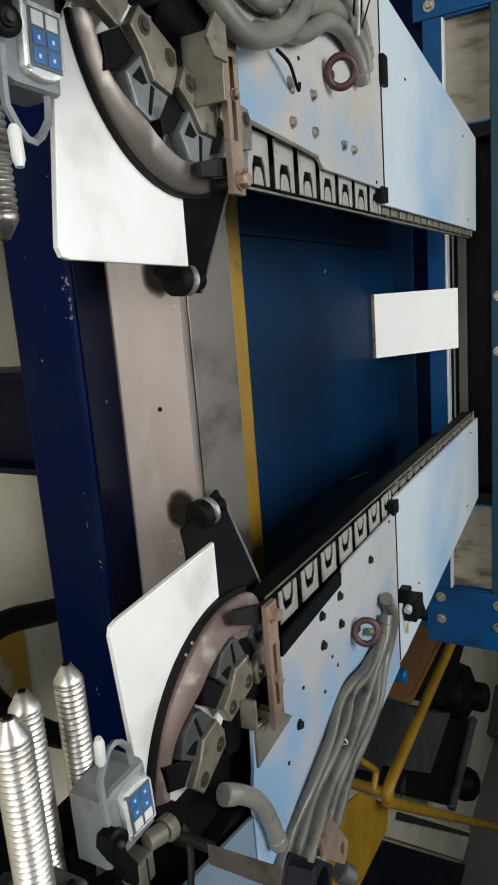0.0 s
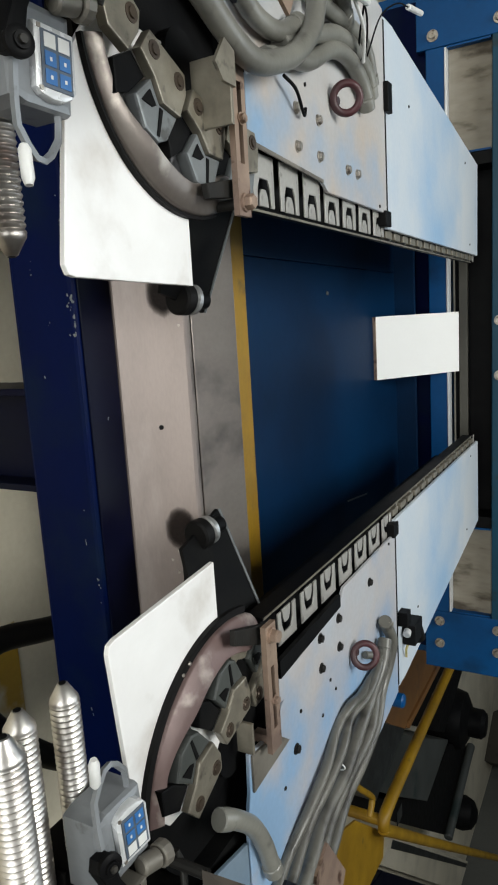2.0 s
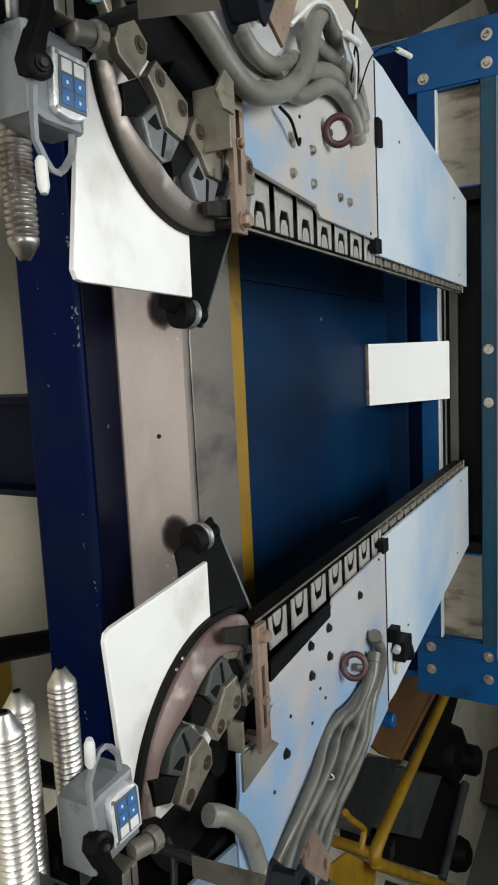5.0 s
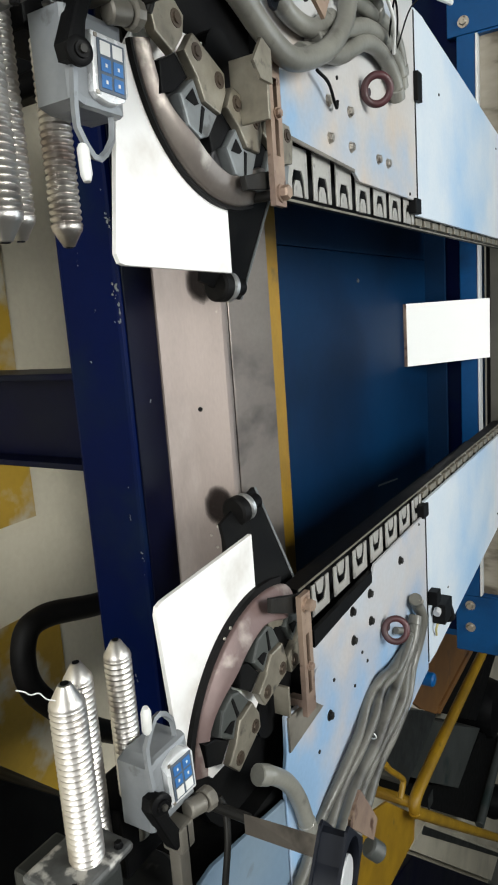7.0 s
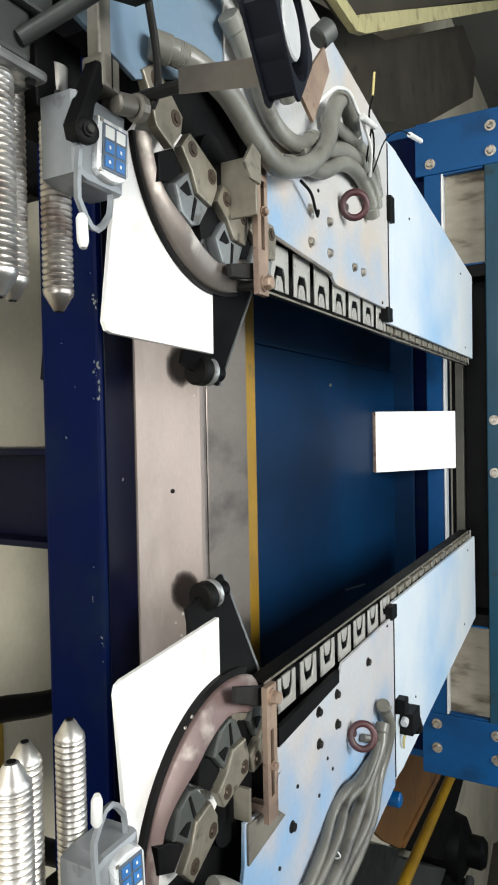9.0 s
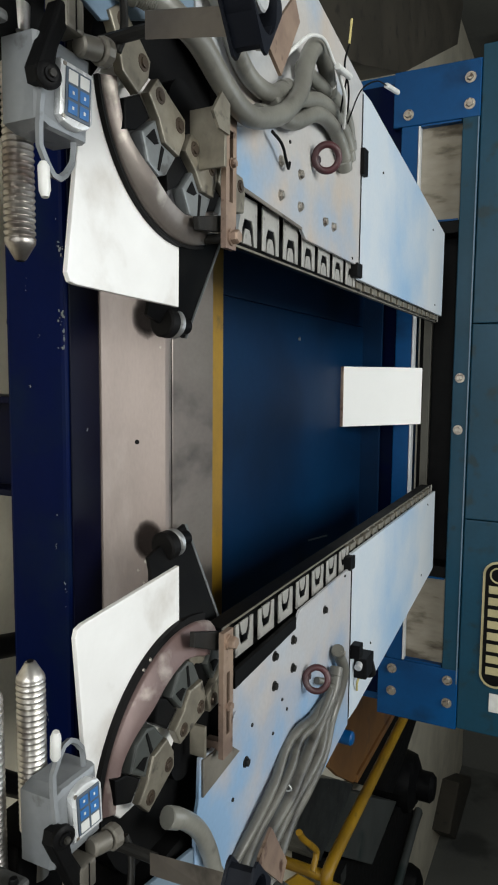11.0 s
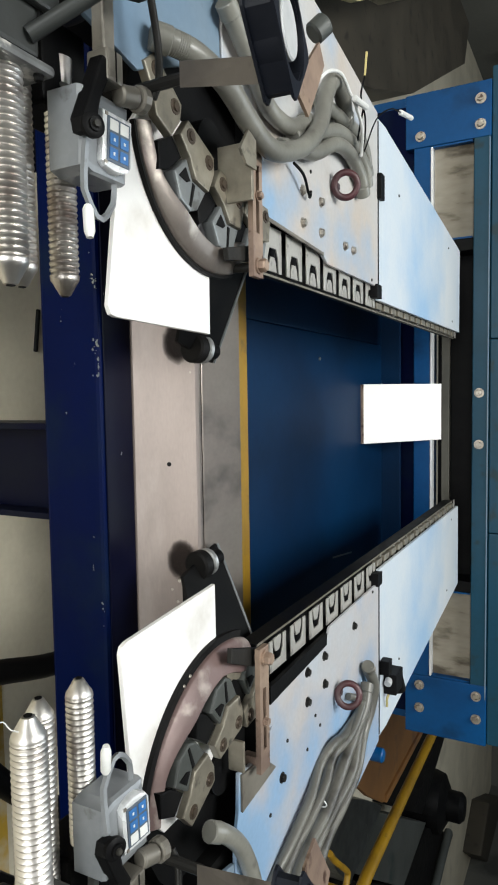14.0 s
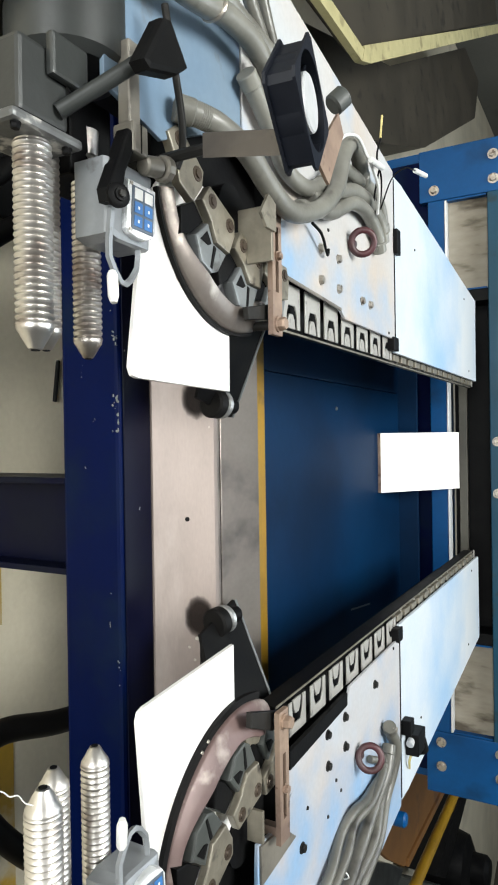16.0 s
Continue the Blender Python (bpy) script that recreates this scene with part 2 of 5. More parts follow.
COPPER = surface("yellow_wire_skin", (0.50, 0.42, 0.17), None, None, 30, 150, 0.5, 0.06, bump=0.02)

# ---- mesh helpers ----
CX = 0.01   # the machine's middle line
BASE = {}


def part(name, bm, material, parent=None, label="", smooth=False):
    """Links a bmesh, drawn in world places, as one mesh under a thing or under a part of it."""
    base = BASE[parent.name] if parent else Vector((0, 0, 0))
    if parent is None:
        lo = [min(v.co[i] for v in bm.verts) for i in range(3)]
        hi = [max(v.co[i] for v in bm.verts) for i in range(3)]
        base = Vector(((lo[0] + hi[0]) / 2, (lo[1] + hi[1]) / 2, lo[2]))
    bmesh.ops.translate(bm, vec=-base, verts=bm.verts)
    bmesh.ops.recalc_face_normals(bm, faces=bm.faces)
    me = bpy.data.meshes.new(name)
    bm.to_mesh(me)
    bm.free()
    me.materials.append(material)
    if smooth:
        for p in me.polygons:
            p.use_smooth = True
        me.set_sharp_from_angle(angle=radians(38))
    ob = new(name, me)
    if parent:
        ob.parent = parent
    else:
        ob.location = base
    BASE[ob.name] = base
    if label:
        ob["label"] = label
    return ob


def thing(name, at, label, category, group="", kind=""):
    ob = new(name)
    ob.location = at
    ob.empty_display_size = 0.05
    BASE[ob.name] = Vector(at)
    return tagged(ob, label, category, group, kind)


def box(bm, lo, hi, bevel=0.0, turn=None):
    g = bmesh.ops.create_cube(bm, size=1.0)["verts"]
    mid = (Vector(lo) + Vector(hi)) / 2
    size = [abs(hi[i] - lo[i]) for i in range(3)]
    bmesh.ops.scale(bm, vec=size, verts=g)
    if turn:
        bmesh.ops.rotate(bm, cent=(0, 0, 0), matrix=turn.to_matrix() if isinstance(turn, Euler) else turn, verts=g)
    bmesh.ops.translate(bm, vec=mid, verts=g)
    if bevel:
        es = {e for v in g for e in v.link_edges}
        bmesh.ops.bevel(bm, geom=list(es), offset=bevel, segments=2, affect="EDGES", profile=0.6)
    return bm


def boxed(lo, hi, bevel=0.0, turn=None):
    return box(bmesh.new(), lo, hi, bevel, turn)


def prism(bm, poly, z0, z1, bevel=0.0):
    """A flat plate with the outline poly (x, y) from z0 to z1."""
    a = [bm.verts.new((x, y, z0)) for x, y in poly]
    b = [bm.verts.new((x, y, z1)) for x, y in poly]
    k = len(poly)
    faces = [bm.faces.new(a[::-1]), bm.faces.new(b)]
    for i in range(k):
        faces.append(bm.faces.new((a[i], a[(i + 1) % k], b[(i + 1) % k], b[i])))
    if bevel:
        bmesh.ops.recalc_face_normals(bm, faces=faces)
        bmesh.ops.bevel(bm, geom=list(faces[1].edges), offset=bevel, segments=2, affect="EDGES", profile=0.6)
    return bm


def prism_x(bm, poly, x0, x1):
    """A bar along x with the section poly (y, z)."""
    a = [bm.verts.new((x0, y, z)) for y, z in poly]
    b = [bm.verts.new((x1, y, z)) for y, z in poly]
    k = len(poly)
    bm.faces.new(a), bm.faces.new(b[::-1])
    for i in range(k):
        bm.faces.new((a[i], b[i], b[(i + 1) % k], a[(i + 1) % k]))
    return bm


def lathe(bm, p0, p1, profile, seg=20):
    """Turns (distance along, radius) pairs about the line from p0 to p1."""
    p0, p1 = Vector(p0), Vector(p1)
    d = (p1 - p0).normalized()
    q = d.to_track_quat("Z", "Y")
    rings = []
    for s, r in profile:
        rings.append([bm.verts.new(p0 + q @ Vector((r * math.cos(a), r * math.sin(a), s)))
                      for a in [math.tau * i / seg for i in range(seg)]])
    for a, b in zip(rings, rings[1:]):
        for i in range(seg):
            bm.faces.new((a[i], a[(i + 1) % seg], b[(i + 1) % seg], b[i]))
    bm.faces.new(rings[0][::-1]), bm.faces.new(rings[-1])
    return bm


def rod(bm, p0, p1, r, seg=16, ch=0.0):
    n = (Vector(p1) - Vector(p0)).length
    prof = [(0, r), (n, r)] if not ch else [(0, r - ch), (ch, r), (n - ch, r), (n, r - ch)]
    return lathe(bm, p0, p1, prof, seg)


def ring(bm, centre, normal, big, small, seg=28, sub=10):
    q = Vector(normal).normalized().to_track_quat("Z", "Y")
    rows = []
    for i in range(seg):
        a = math.tau * i / seg
        rows.append([bm.verts.new(Vector(centre) + q @ Vector(((big + small * math.cos(b)) * math.cos(a), (big + small * math.cos(b)) * math.sin(a), small * math.sin(b))))
                     for b in [math.tau * j / sub for j in range(sub)]])
    for i in range(seg):
        for j in range(sub):
            bm.faces.new((rows[i][j], rows[(i + 1) % seg][j], rows[(i + 1) % seg][(j + 1) % sub], rows[i][(j + 1) % sub]))
    return bm


def glide(points, steps=10):
    """A smooth line through the points."""
    p = [Vector(v) for v in points]
    p = [2 * p[0] - p[1]] + p + [2 * p[-1] - p[-2]]
    out = []
    for i in range(1, len(p) - 2):
        for k in range(steps):
            t = k / steps
            out.append(0.5 * (2 * p[i] + (p[i + 1] - p[i - 1]) * t + (2 * p[i - 1] - 5 * p[i] + 4 * p[i + 1] - p[i + 2]) * t * t
                              + (3 * p[i] - p[i - 1] - 3 * p[i + 1] + p[i + 2]) * t ** 3))
    out.append(p[-2])
    return out


def hose(bm, points, r, seg=12, steps=10, rib=0.0):
    line = glide(points, steps)
    rows, side = [], None
    for i, c in enumerate(line):
        d = (line[min(i + 1, len(line) - 1)] - line[max(i - 1, 0)]).normalized()
        side = (side - d * side.dot(d)).normalized() if side else d.orthogonal().normalized()
        up = d.cross(side)
        rr = r * (1 + (rib if i % 2 else -rib))
        rows.append([bm.verts.new(c + rr * (math.cos(a) * side + math.sin(a) * up)) for a in [math.tau * j / seg for j in range(seg)]])
    for a, b in zip(rows, rows[1:]):
        for j in range(seg):
            bm.faces.new((a[j], a[(j + 1) % seg], b[(j + 1) % seg], b[j]))
    bm.faces.new(rows[0][::-1]), bm.faces.new(rows[-1])
    return bm


def hexbolt(bm, at, r=0.009, h=0.007, normal=(0, 0, 1), washer=1.35):
    n = Vector(normal).normalized()
    at = Vector(at)
    lathe(bm, at, at + n, [(0, r * washer), (h * 0.3, r * washer)], 14)
    lathe(bm, at + n * h * 0.3, at + n, [(0, r), (h * 0.75, r), (h, r * 0.85)], 6)
    return bm


def mx(s, poly):
    """Outline in side places (distance from the middle line, y) to world x, y."""
    return [(CX + s * a, y) for a, y in poly]


def at(s, a, y, z):
    return (CX + s * a, y, z)


# ---- the hall ----
def plain(name, lo, hi, material, label, category, kind="structure"):
    return tagged(part(name, boxed(lo, hi), material), label, category, "", kind)


plain("floor", (-7, -5, -0.15), (7, 10, 0), CONCRETE, "worn grey concrete floor of a factory hall", "floor")


def wall_with_opening(name, axis, place, thick, span, top, hole, label):
    """A wall across axis, from span[0] to span[1], with one rectangular opening (from, to, sill, head)."""
    bm = bmesh.new()
    a, b, sill, head = hole
    for lo, hi, z0, z1 in ((span[0], a, 0, top), (b, span[1], 0, top), (a, b, 0, sill), (a, b, head, top)):
        if axis == "x":
            box(bm, (place, lo, z0), (place + thick, hi, z1))
        else:
            box(bm, (lo, place, z0), (hi, place + thick, z1))
    return tagged(part(name, bm, PLASTER), label, "wall", "", "structure")


# walls and ceiling are added to close the space round the lamps
plain("wall_west", (-4.2, -5, 0), (-4.0, 10, 5), PLASTER, "grey plaster hall wall", "wall")
plain("wall_east", (6, -5, 0), (6.2, 10, 5), PLASTER, "grey plaster hall wall", "wall")
wall_with_opening("wall_south", "y", -5.0, 0.2, (-4.0, 6.0), 5, (-2.9, 1.1, 0.8, 3.4), "added grey plaster wall with a wide opening for the lamp")
plain("wall_north", (-4.2, 9.8, 0), (6.2, 10, 5), PLASTER, "grey plaster hall wall", "wall")
bm = bmesh.new()
for lo, hi in (((-4.2, -5), (6.2, -1.2)), ((-4.2, -1.2), (-1.8, 0.8)), ((0.0, -1.2), (6.2, 0.8)), ((-4.2, 0.8), (6.2, 2.5)),
               ((-4.2, 2.5), (-1.8, 4.7)), ((1.8, 2.5), (6.2, 4.7)), ((-4.2, 4.7), (6.2, 10))):
    box(bm, (*lo, 5.0), (*hi, 5.15))
tagged(part("ceiling", bm, PLASTER), "added grey hall ceiling with two openings for lamps", "ceiling", "", "structure")

# yellow safety lines painted on the floor
for lo, hi in (((-0.55, 0.15, 0), (0.37, 0.41, 0.003)), ((0.62, 0.15, 0), (1.6, 0.44, 0.003)), ((-1.5, 0.1, 0), (-0.62, 0.40, 0.003))):
    plain("floor_marking", lo, hi, FLOORYELLOW, "worn yellow safety marking painted on the concrete", "floor marking")

# ---- entry beam and its post ----
beam = thing("entry_beam", (CX, -0.01, 0), "navy blue painted steel cross beam on a channel post, scratched", "beam")
part("beam", boxed((-1.15, -0.052, 0.672), (1.15, 0.024, 0.778), 0.006), NAVY, beam)
# thin dark sheet puts the shade of the beam's top face into colour
part("top_shade_strip", boxed((-1.15, -0.044, 0.7785), (1.15, 0.0165, 0.781), 0.001), NAVYDARK, beam, "dark strip giving the beam's top its shade")
bm = bmesh.new()
box(bm, (-0.043, -0.05, 0), (-0.033, 0.05, 0.672), 0.002)
box(bm, (0.092, -0.05, 0), (0.102, 0.05, 0.672), 0.002)
box(bm, (-0.033, -0.012, 0), (0.092, 0.0, 0.672))
part("post", bm, NAVYDARK, beam)
part("foot_plate", boxed((-0.09, -0.09, 0.0), (0.15, 0.09, 0.012), 0.002), NAVY, beam)
random.seed(4)
bm = bmesh.new()
for k in range(15):
    x = random.uniform(-0.45, 0.5)
    on_top = random.random() < 0.4
    w, h = random.uniform(0.0012, 0.005), random.uniform(0.0006, 0.0018)
    if on_top:
        y = random.uniform(-0.045, 0.015)
        box(bm, (x, y, 0.7808), (x + w, y + h, 0.7815), 0, Euler((0, 0, random.uniform(-1, 1))))
    else:
        z = random.uniform(0.69, 0.775)
        box(bm, (x, -0.0525, z), (x + w, -0.0518, z + h), 0, Euler((0, random.uniform(-1, 1), 0)))
for x, z, size, count in ((-0.150, 0.775, 0.005, 9), (-0.120, 0.777, 0.006, 10), (-0.245, 0.774, 0.005, 12), (-0.130, 0.735, 0.003, 3), (-0.195, 0.712, 0.003, 3), (0.165, 0.757, 0.003, 4), (0.225, 0.772, 0.003, 4)):
    # ragged flakes gather in small clusters along the upper front edge
    for k in range(count):
        px, pz, r = x + random.gauss(0, size * 1.4), min(0.7775, z + random.gauss(0, size * 0.6)), size * random.choice((0.12, 0.2, 0.3, 0.45))
        edge = [(px + r * random.uniform(0.4, 1.5) * math.cos(q * math.tau / 7), pz + 0.8 * r * random.uniform(0.4, 1.3) * math.sin(q * math.tau / 7)) for q in range(7)]
        lo = [bm.verts.new((u, -0.0516, v)) for u, v in edge]
        hi = [bm.verts.new((u, -0.0525, v)) for u, v in edge]
        bm.faces.new(lo[::-1]), bm.faces.new(hi)
        for q in range(7):
            bm.faces.new((lo[q], lo[(q + 1) % 7], hi[(q + 1) % 7], hi[q]))
bmesh.ops.recalc_face_normals(bm, faces=bm.faces)
part("paint_chip", bm, GREY, beam, "bare metal paint chips")

# ---- stainless drip tray ----
tray = thing("drip_tray", (CX, 0.1, 0.76), "brushed stainless drip tray with dull smears and painted reflection blotches", "tray")
bm = prism_x(bmesh.new(), [(0.0175, 0.76), (0.0185, 0.7835), (0.0605, 0.8645), (0.0615, 0.8648), (0.0700, 0.8648), (0.0700, 0.76)], -0.62, 0.64)
part("front_plate", bm, STEEL, tray)
part("lip", boxed((-0.20, 0.0703, 0.80), (0.30, 0.0775, 0.8640), 0.0004), PLAINSTEEL, tray, "folded lip along the tray's joint")
part("joint", boxed((-0.26, 0.0778, 0.80), (0.62, 0.0812, 0.8590)), BLACK, tray, "dark joint between the plates")
bm = prism_x(bmesh.new(), [(0.0815, 0.80), (0.0815, 0.8632), (0.0825, 0.8640), (0.199, 0.866), (0.203, 0.862), (0.203, 0.80)], -0.26, 0.62)
part("top_plate", bm, PLAINSTEEL, tray)
part("drain_hole", lathe(bmesh.new(), (0.022, 0.0440, 0.8272), (0.022, 0.0351, 0.8318), [(0, 0.0034), (0.0032, 0.0034)], 14), BLACK, tray, "small dark drilled hole")
for x, z, r in ((0.20, 0.838, 0.0030), (0.213, 0.828, 0.0022), (-0.115, 0.858, 0.0018), (0.232, 0.835, 0.0024)):
    y = 0.0185 + (z - 0.7835) * 0.519
    part("rivet", lathe(bmesh.new(), (x, y + 0.002, z), (x, y - 0.895, z + 0.44), [(0, r), (0.0035, r * 0.8)], 10), BOLT, tray)

def roller_shade():
    """Shade under the roller put into the colour, thin and ragged towards its rim."""
    m, n, l, b = nodes_of("roller_shade")
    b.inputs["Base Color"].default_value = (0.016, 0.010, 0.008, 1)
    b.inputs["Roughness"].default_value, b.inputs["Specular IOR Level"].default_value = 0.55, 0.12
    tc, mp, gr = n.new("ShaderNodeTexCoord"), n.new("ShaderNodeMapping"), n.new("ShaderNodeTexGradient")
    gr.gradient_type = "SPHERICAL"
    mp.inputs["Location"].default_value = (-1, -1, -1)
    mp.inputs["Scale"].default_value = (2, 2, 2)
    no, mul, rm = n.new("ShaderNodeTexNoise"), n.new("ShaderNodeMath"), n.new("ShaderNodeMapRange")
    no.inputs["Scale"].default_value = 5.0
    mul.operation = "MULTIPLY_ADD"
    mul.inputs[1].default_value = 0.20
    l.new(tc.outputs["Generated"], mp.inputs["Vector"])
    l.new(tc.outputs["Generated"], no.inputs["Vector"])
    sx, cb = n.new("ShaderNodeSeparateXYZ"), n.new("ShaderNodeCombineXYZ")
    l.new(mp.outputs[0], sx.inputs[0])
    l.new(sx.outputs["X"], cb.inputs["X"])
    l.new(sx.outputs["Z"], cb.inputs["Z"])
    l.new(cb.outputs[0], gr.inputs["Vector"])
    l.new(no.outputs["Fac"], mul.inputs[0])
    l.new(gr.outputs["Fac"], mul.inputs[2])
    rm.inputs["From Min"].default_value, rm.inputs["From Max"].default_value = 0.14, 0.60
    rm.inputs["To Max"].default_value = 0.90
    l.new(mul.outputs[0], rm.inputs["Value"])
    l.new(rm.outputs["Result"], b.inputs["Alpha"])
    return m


# dark ovals laid on the plate for the shade under both rollers
ROLLERSHADE = roller_shade()
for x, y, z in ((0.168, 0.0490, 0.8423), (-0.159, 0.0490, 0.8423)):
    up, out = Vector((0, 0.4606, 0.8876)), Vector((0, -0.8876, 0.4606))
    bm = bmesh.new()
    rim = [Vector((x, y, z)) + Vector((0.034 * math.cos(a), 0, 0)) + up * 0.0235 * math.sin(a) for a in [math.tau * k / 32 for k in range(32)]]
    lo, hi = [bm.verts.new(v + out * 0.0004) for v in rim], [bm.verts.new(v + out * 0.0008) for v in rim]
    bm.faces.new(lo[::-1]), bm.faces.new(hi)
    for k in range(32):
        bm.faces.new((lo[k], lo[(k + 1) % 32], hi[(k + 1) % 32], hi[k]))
    part("roller_shade", bm, ROLLERSHADE, tray, "painted shade below the roller")

# ---- yellow support bar behind the tray ----
bar = thing("support_bar", (CX, 0.43, 0.7), "yellow painted steel support bar", "bar")
part("bar", boxed((-0.62, 0.396, 0.70), (0.64, 0.4465, 0.752), 0.004), YELLOW, bar)
part("end_plate", boxed((0.30, 0.30, 0.69), (0.46, 0.3955, 0.745), 0.003), YELLOW, bar)

# ---- blue sheet deck between the arms ----
deck = thing("deck", (CX, 1.0, 0.70), "glossy dark blue sheet metal deck", "deck")
for x0, x1 in ((-0.70, -0.2455), (-0.2440, 0.74)):
    part("panel", boxed((x0, 0.447, 0.70), (x1, 1.515, 0.72), 0.002), PANEL, deck)
part("apron", boxed((-0.70, 1.516, 0.70), (0.74, 1.530, 0.785), 0.002), PANEL, deck)
bm = bmesh.new()
box(bm, (0.401, 1.02, 0.7195), (0.406, 1.185, 0.7212), 0.0005, Euler((0, 0, -0.117)))
part("scratch", bm, GREY, deck, "pale scratch")
bm = lathe(bmesh.new(), (-0.175, 0.93, 0.7195), (-0.175, 0.93, 1), [(0, 0.006), (0.003, 0.005)], 12)
part("plug", bm, BOLT, deck)

# ---- the dryer's front ----
dryer = thing("dryer_housing", (CX, 1.6, 0), "blue enamelled front of a textile dryer with bolted frame", "dryer")
FY = 1.536
part("lower_beam", boxed((CX - 0.904, FY - 0.006, 0.828), (CX + 0.904, FY + 0.10, 0.884), 0.003), BLUE, dryer)
# near-white strip paints the highlight along the blue beam's edge
part("edge_strip", boxed((CX - 0.90, FY - 0.008, 0.8845), (CX + 0.90, FY + 0.03, 0.8905), 0.001), BRIGHT, dryer, "pale strip standing for the edge highlight")
for s in (-1, 1):
    part("jamb", boxed(at(s, 0.905, FY - 0.006, 0.80), at(s, 1.115 if s > 0 else 1.080, FY + 0.10, 1.075), 0.003), BLUE, dryer)
    part("inner_jamb", boxed(at(s, 0.552, FY - 0.004, 0.891), at(s, 0.590, FY + 0.1, 1.022), 0.002), BLACK, dryer)
    w = part("side_window", boxed(at(s, 0.592, FY + 0.02, 0.8915), at(s, 0.903, FY + 0.05, 1.018)), MINERAL, dryer, "blotched beige insulation behind an opening")
    for x0, x1 in ((0.5915, 0.597), (0.898, 0.9035)):
        part("trim", boxed(at(s, x0, FY - 0.003, 0.8915), at(s, x1, FY + 0.02, 1.018)), BLUE, w)
    for a, z in ((0.94, 0.850), (1.022, 0.850), (0.945, 1.042), (1.025, 1.042)):
        if s < 0 and (a, z) == (1.022, 0.850):
            continue
        part("bolt", hexbolt(bmesh.new(), at(s, a, FY - 0.006, z), 0.0115, 0.009, (0, -1, 0), 1.5), BOLT, dryer)
part("slot_back", boxed((CX - 0.552, FY + 0.09, 0.891), (CX + 0.552, FY + 0.11, 1.03)), BLACK, dryer)
part("slot_bar", boxed((CX - 0.55, FY + 0.030, 0.915), (CX + 0.55, FY + 0.052, 0.942), 0.003), OLIVE, dryer)
part("upper_beam", boxed((CX - 0.904, FY - 0.010, 1.0225), (CX + 0.904, FY + 0.10, 1.074), 0.003), TEAL, dryer)
for a in (-0.085, 0.085):
    part("bolt", hexbolt(bmesh.new(), at(1, a, FY - 0.010, 1.045), 0.0105, 0.009, (0, -1, 0), 1.5), BOLT, dryer)
for x0, x1 in ((-1.11, -0.252), (-0.249, 0.39), (0.393, 1.12)):
    part("upper_panel", boxed((x0, FY + 0.0, 1.0765), (x1, FY + 0.10, 1.75), 0.003), TEAL, dryer)
part("roof", boxed((CX - 1.12, FY + 0.10, 1.70), (CX + 1.12, 4.5, 1.75)), TEAL, dryer)
for s in (-1, 1):
    part("side_panel", boxed(at(s, 1.06, FY + 0.101, 0.0), at(s, 1.12, 4.5, 1.699)), BLUE, dryer)
def pill(x0, x1, z0, z1, y0, y1):
    """An oblong plate with round ends on the dryer's front."""
    r, pts = (z1 - z0) / 2, []
    for k in range(24):
        a = math.tau * (k + 0.5) / 24
        pts.append(((x1 - r if math.cos(a) > 0 else x0 + r) + r * math.cos(a), (z0 + z1) / 2 + r * math.sin(a)))
    bm = bmesh.new()
    lo, hi = [bm.verts.new((x, y0, z)) for x, z in pts], [bm.verts.new((x, y1, z)) for x, z in pts]
    bm.faces.new(lo), bm.faces.new(hi[::-1])
    for k in range(24):
        bm.faces.new((lo[k], hi[k], hi[(k + 1) % 24], lo[(k + 1) % 24]))
    return bm


PX0, PX1, PZ0, PZ1 = 0.522, 0.952, 1.143, 1.238
plate = part("brand_plate", pill(PX0, PX1, PZ0, PZ1, FY - 0.005, FY - 0.0005), BRAND, dryer, "oblong gilt maker's plate with round ends")
part("plate_field", pill(PX0 + 0.008, PX1 - 0.008, PZ0 + 0.008, PZ1 - 0.008, FY - 0.0062, FY - 0.0052), BLACK, plate, "black plate field")
part("plate_ring", ring(bmesh.new(), (PX0 + 0.046, FY - 0.0065, (PZ0 + PZ1) / 2), (0, 1, 0), 0.024, 0.003), BRAND, plate)
for k in range(8):
    x = PX0 + 0.082 + (PX1 - PX0 - 0.115) * k / 8
    part("plate_mark", boxed((x, FY - 0.0085, PZ0 + 0.020), (x + 0.026, FY - 0.0064, PZ1 - 0.020), 0.001), BRAND, plate)
part("label_plate", boxed((0.972, FY - 0.003, 1.178), (1.036, FY - 0.0003, 1.228), 0.001), OFFWHITE, dryer, "small white label")
# lighter blue strip draws the highlight on the upper beam's lip
part("lip_strip", boxed((CX - 0.90, FY - 0.013, 1.070), (CX + 0.95, FY - 0.0105, 1.074), 0.0006), BLUEPLATE, dryer, "lighter strip standing for the beam's lip highlight")
part("lower_skirt", boxed((CX - 1.06, FY + 0.03, 0.0), (CX + 1.06, FY + 0.08, 0.827)), NAVY, dryer)

# ---- white board leaning on the lower beam ----
board = thing("board", (-0.005, 1.30, 0.72), "white board leaning on the dryer's lower beam", "board")
bm = bmesh.new()
prism(bm, [(-0.108, 0), (0.082, 0), (0.082, 0.327), (-0.108, 0.327)], 0.0, 0.007, 0.0015)
tilt = math.atan2(0.188, 0.267)
bmesh.ops.rotate(bm, cent=(0, 0, 0), matrix=Matrix.Rotation(tilt, 3, "X"), verts=bm.verts)
bmesh.ops.translate(bm, vec=(0, 1.286, 0.7245), verts=bm.verts)
part("face", bm, BOARD, board)
part("foot_edge", boxed((-0.1075, 1.2800, 0.7203), (0.0815, 1.2845, 0.7300), 0.001), RUST, board, "brown raw edge")

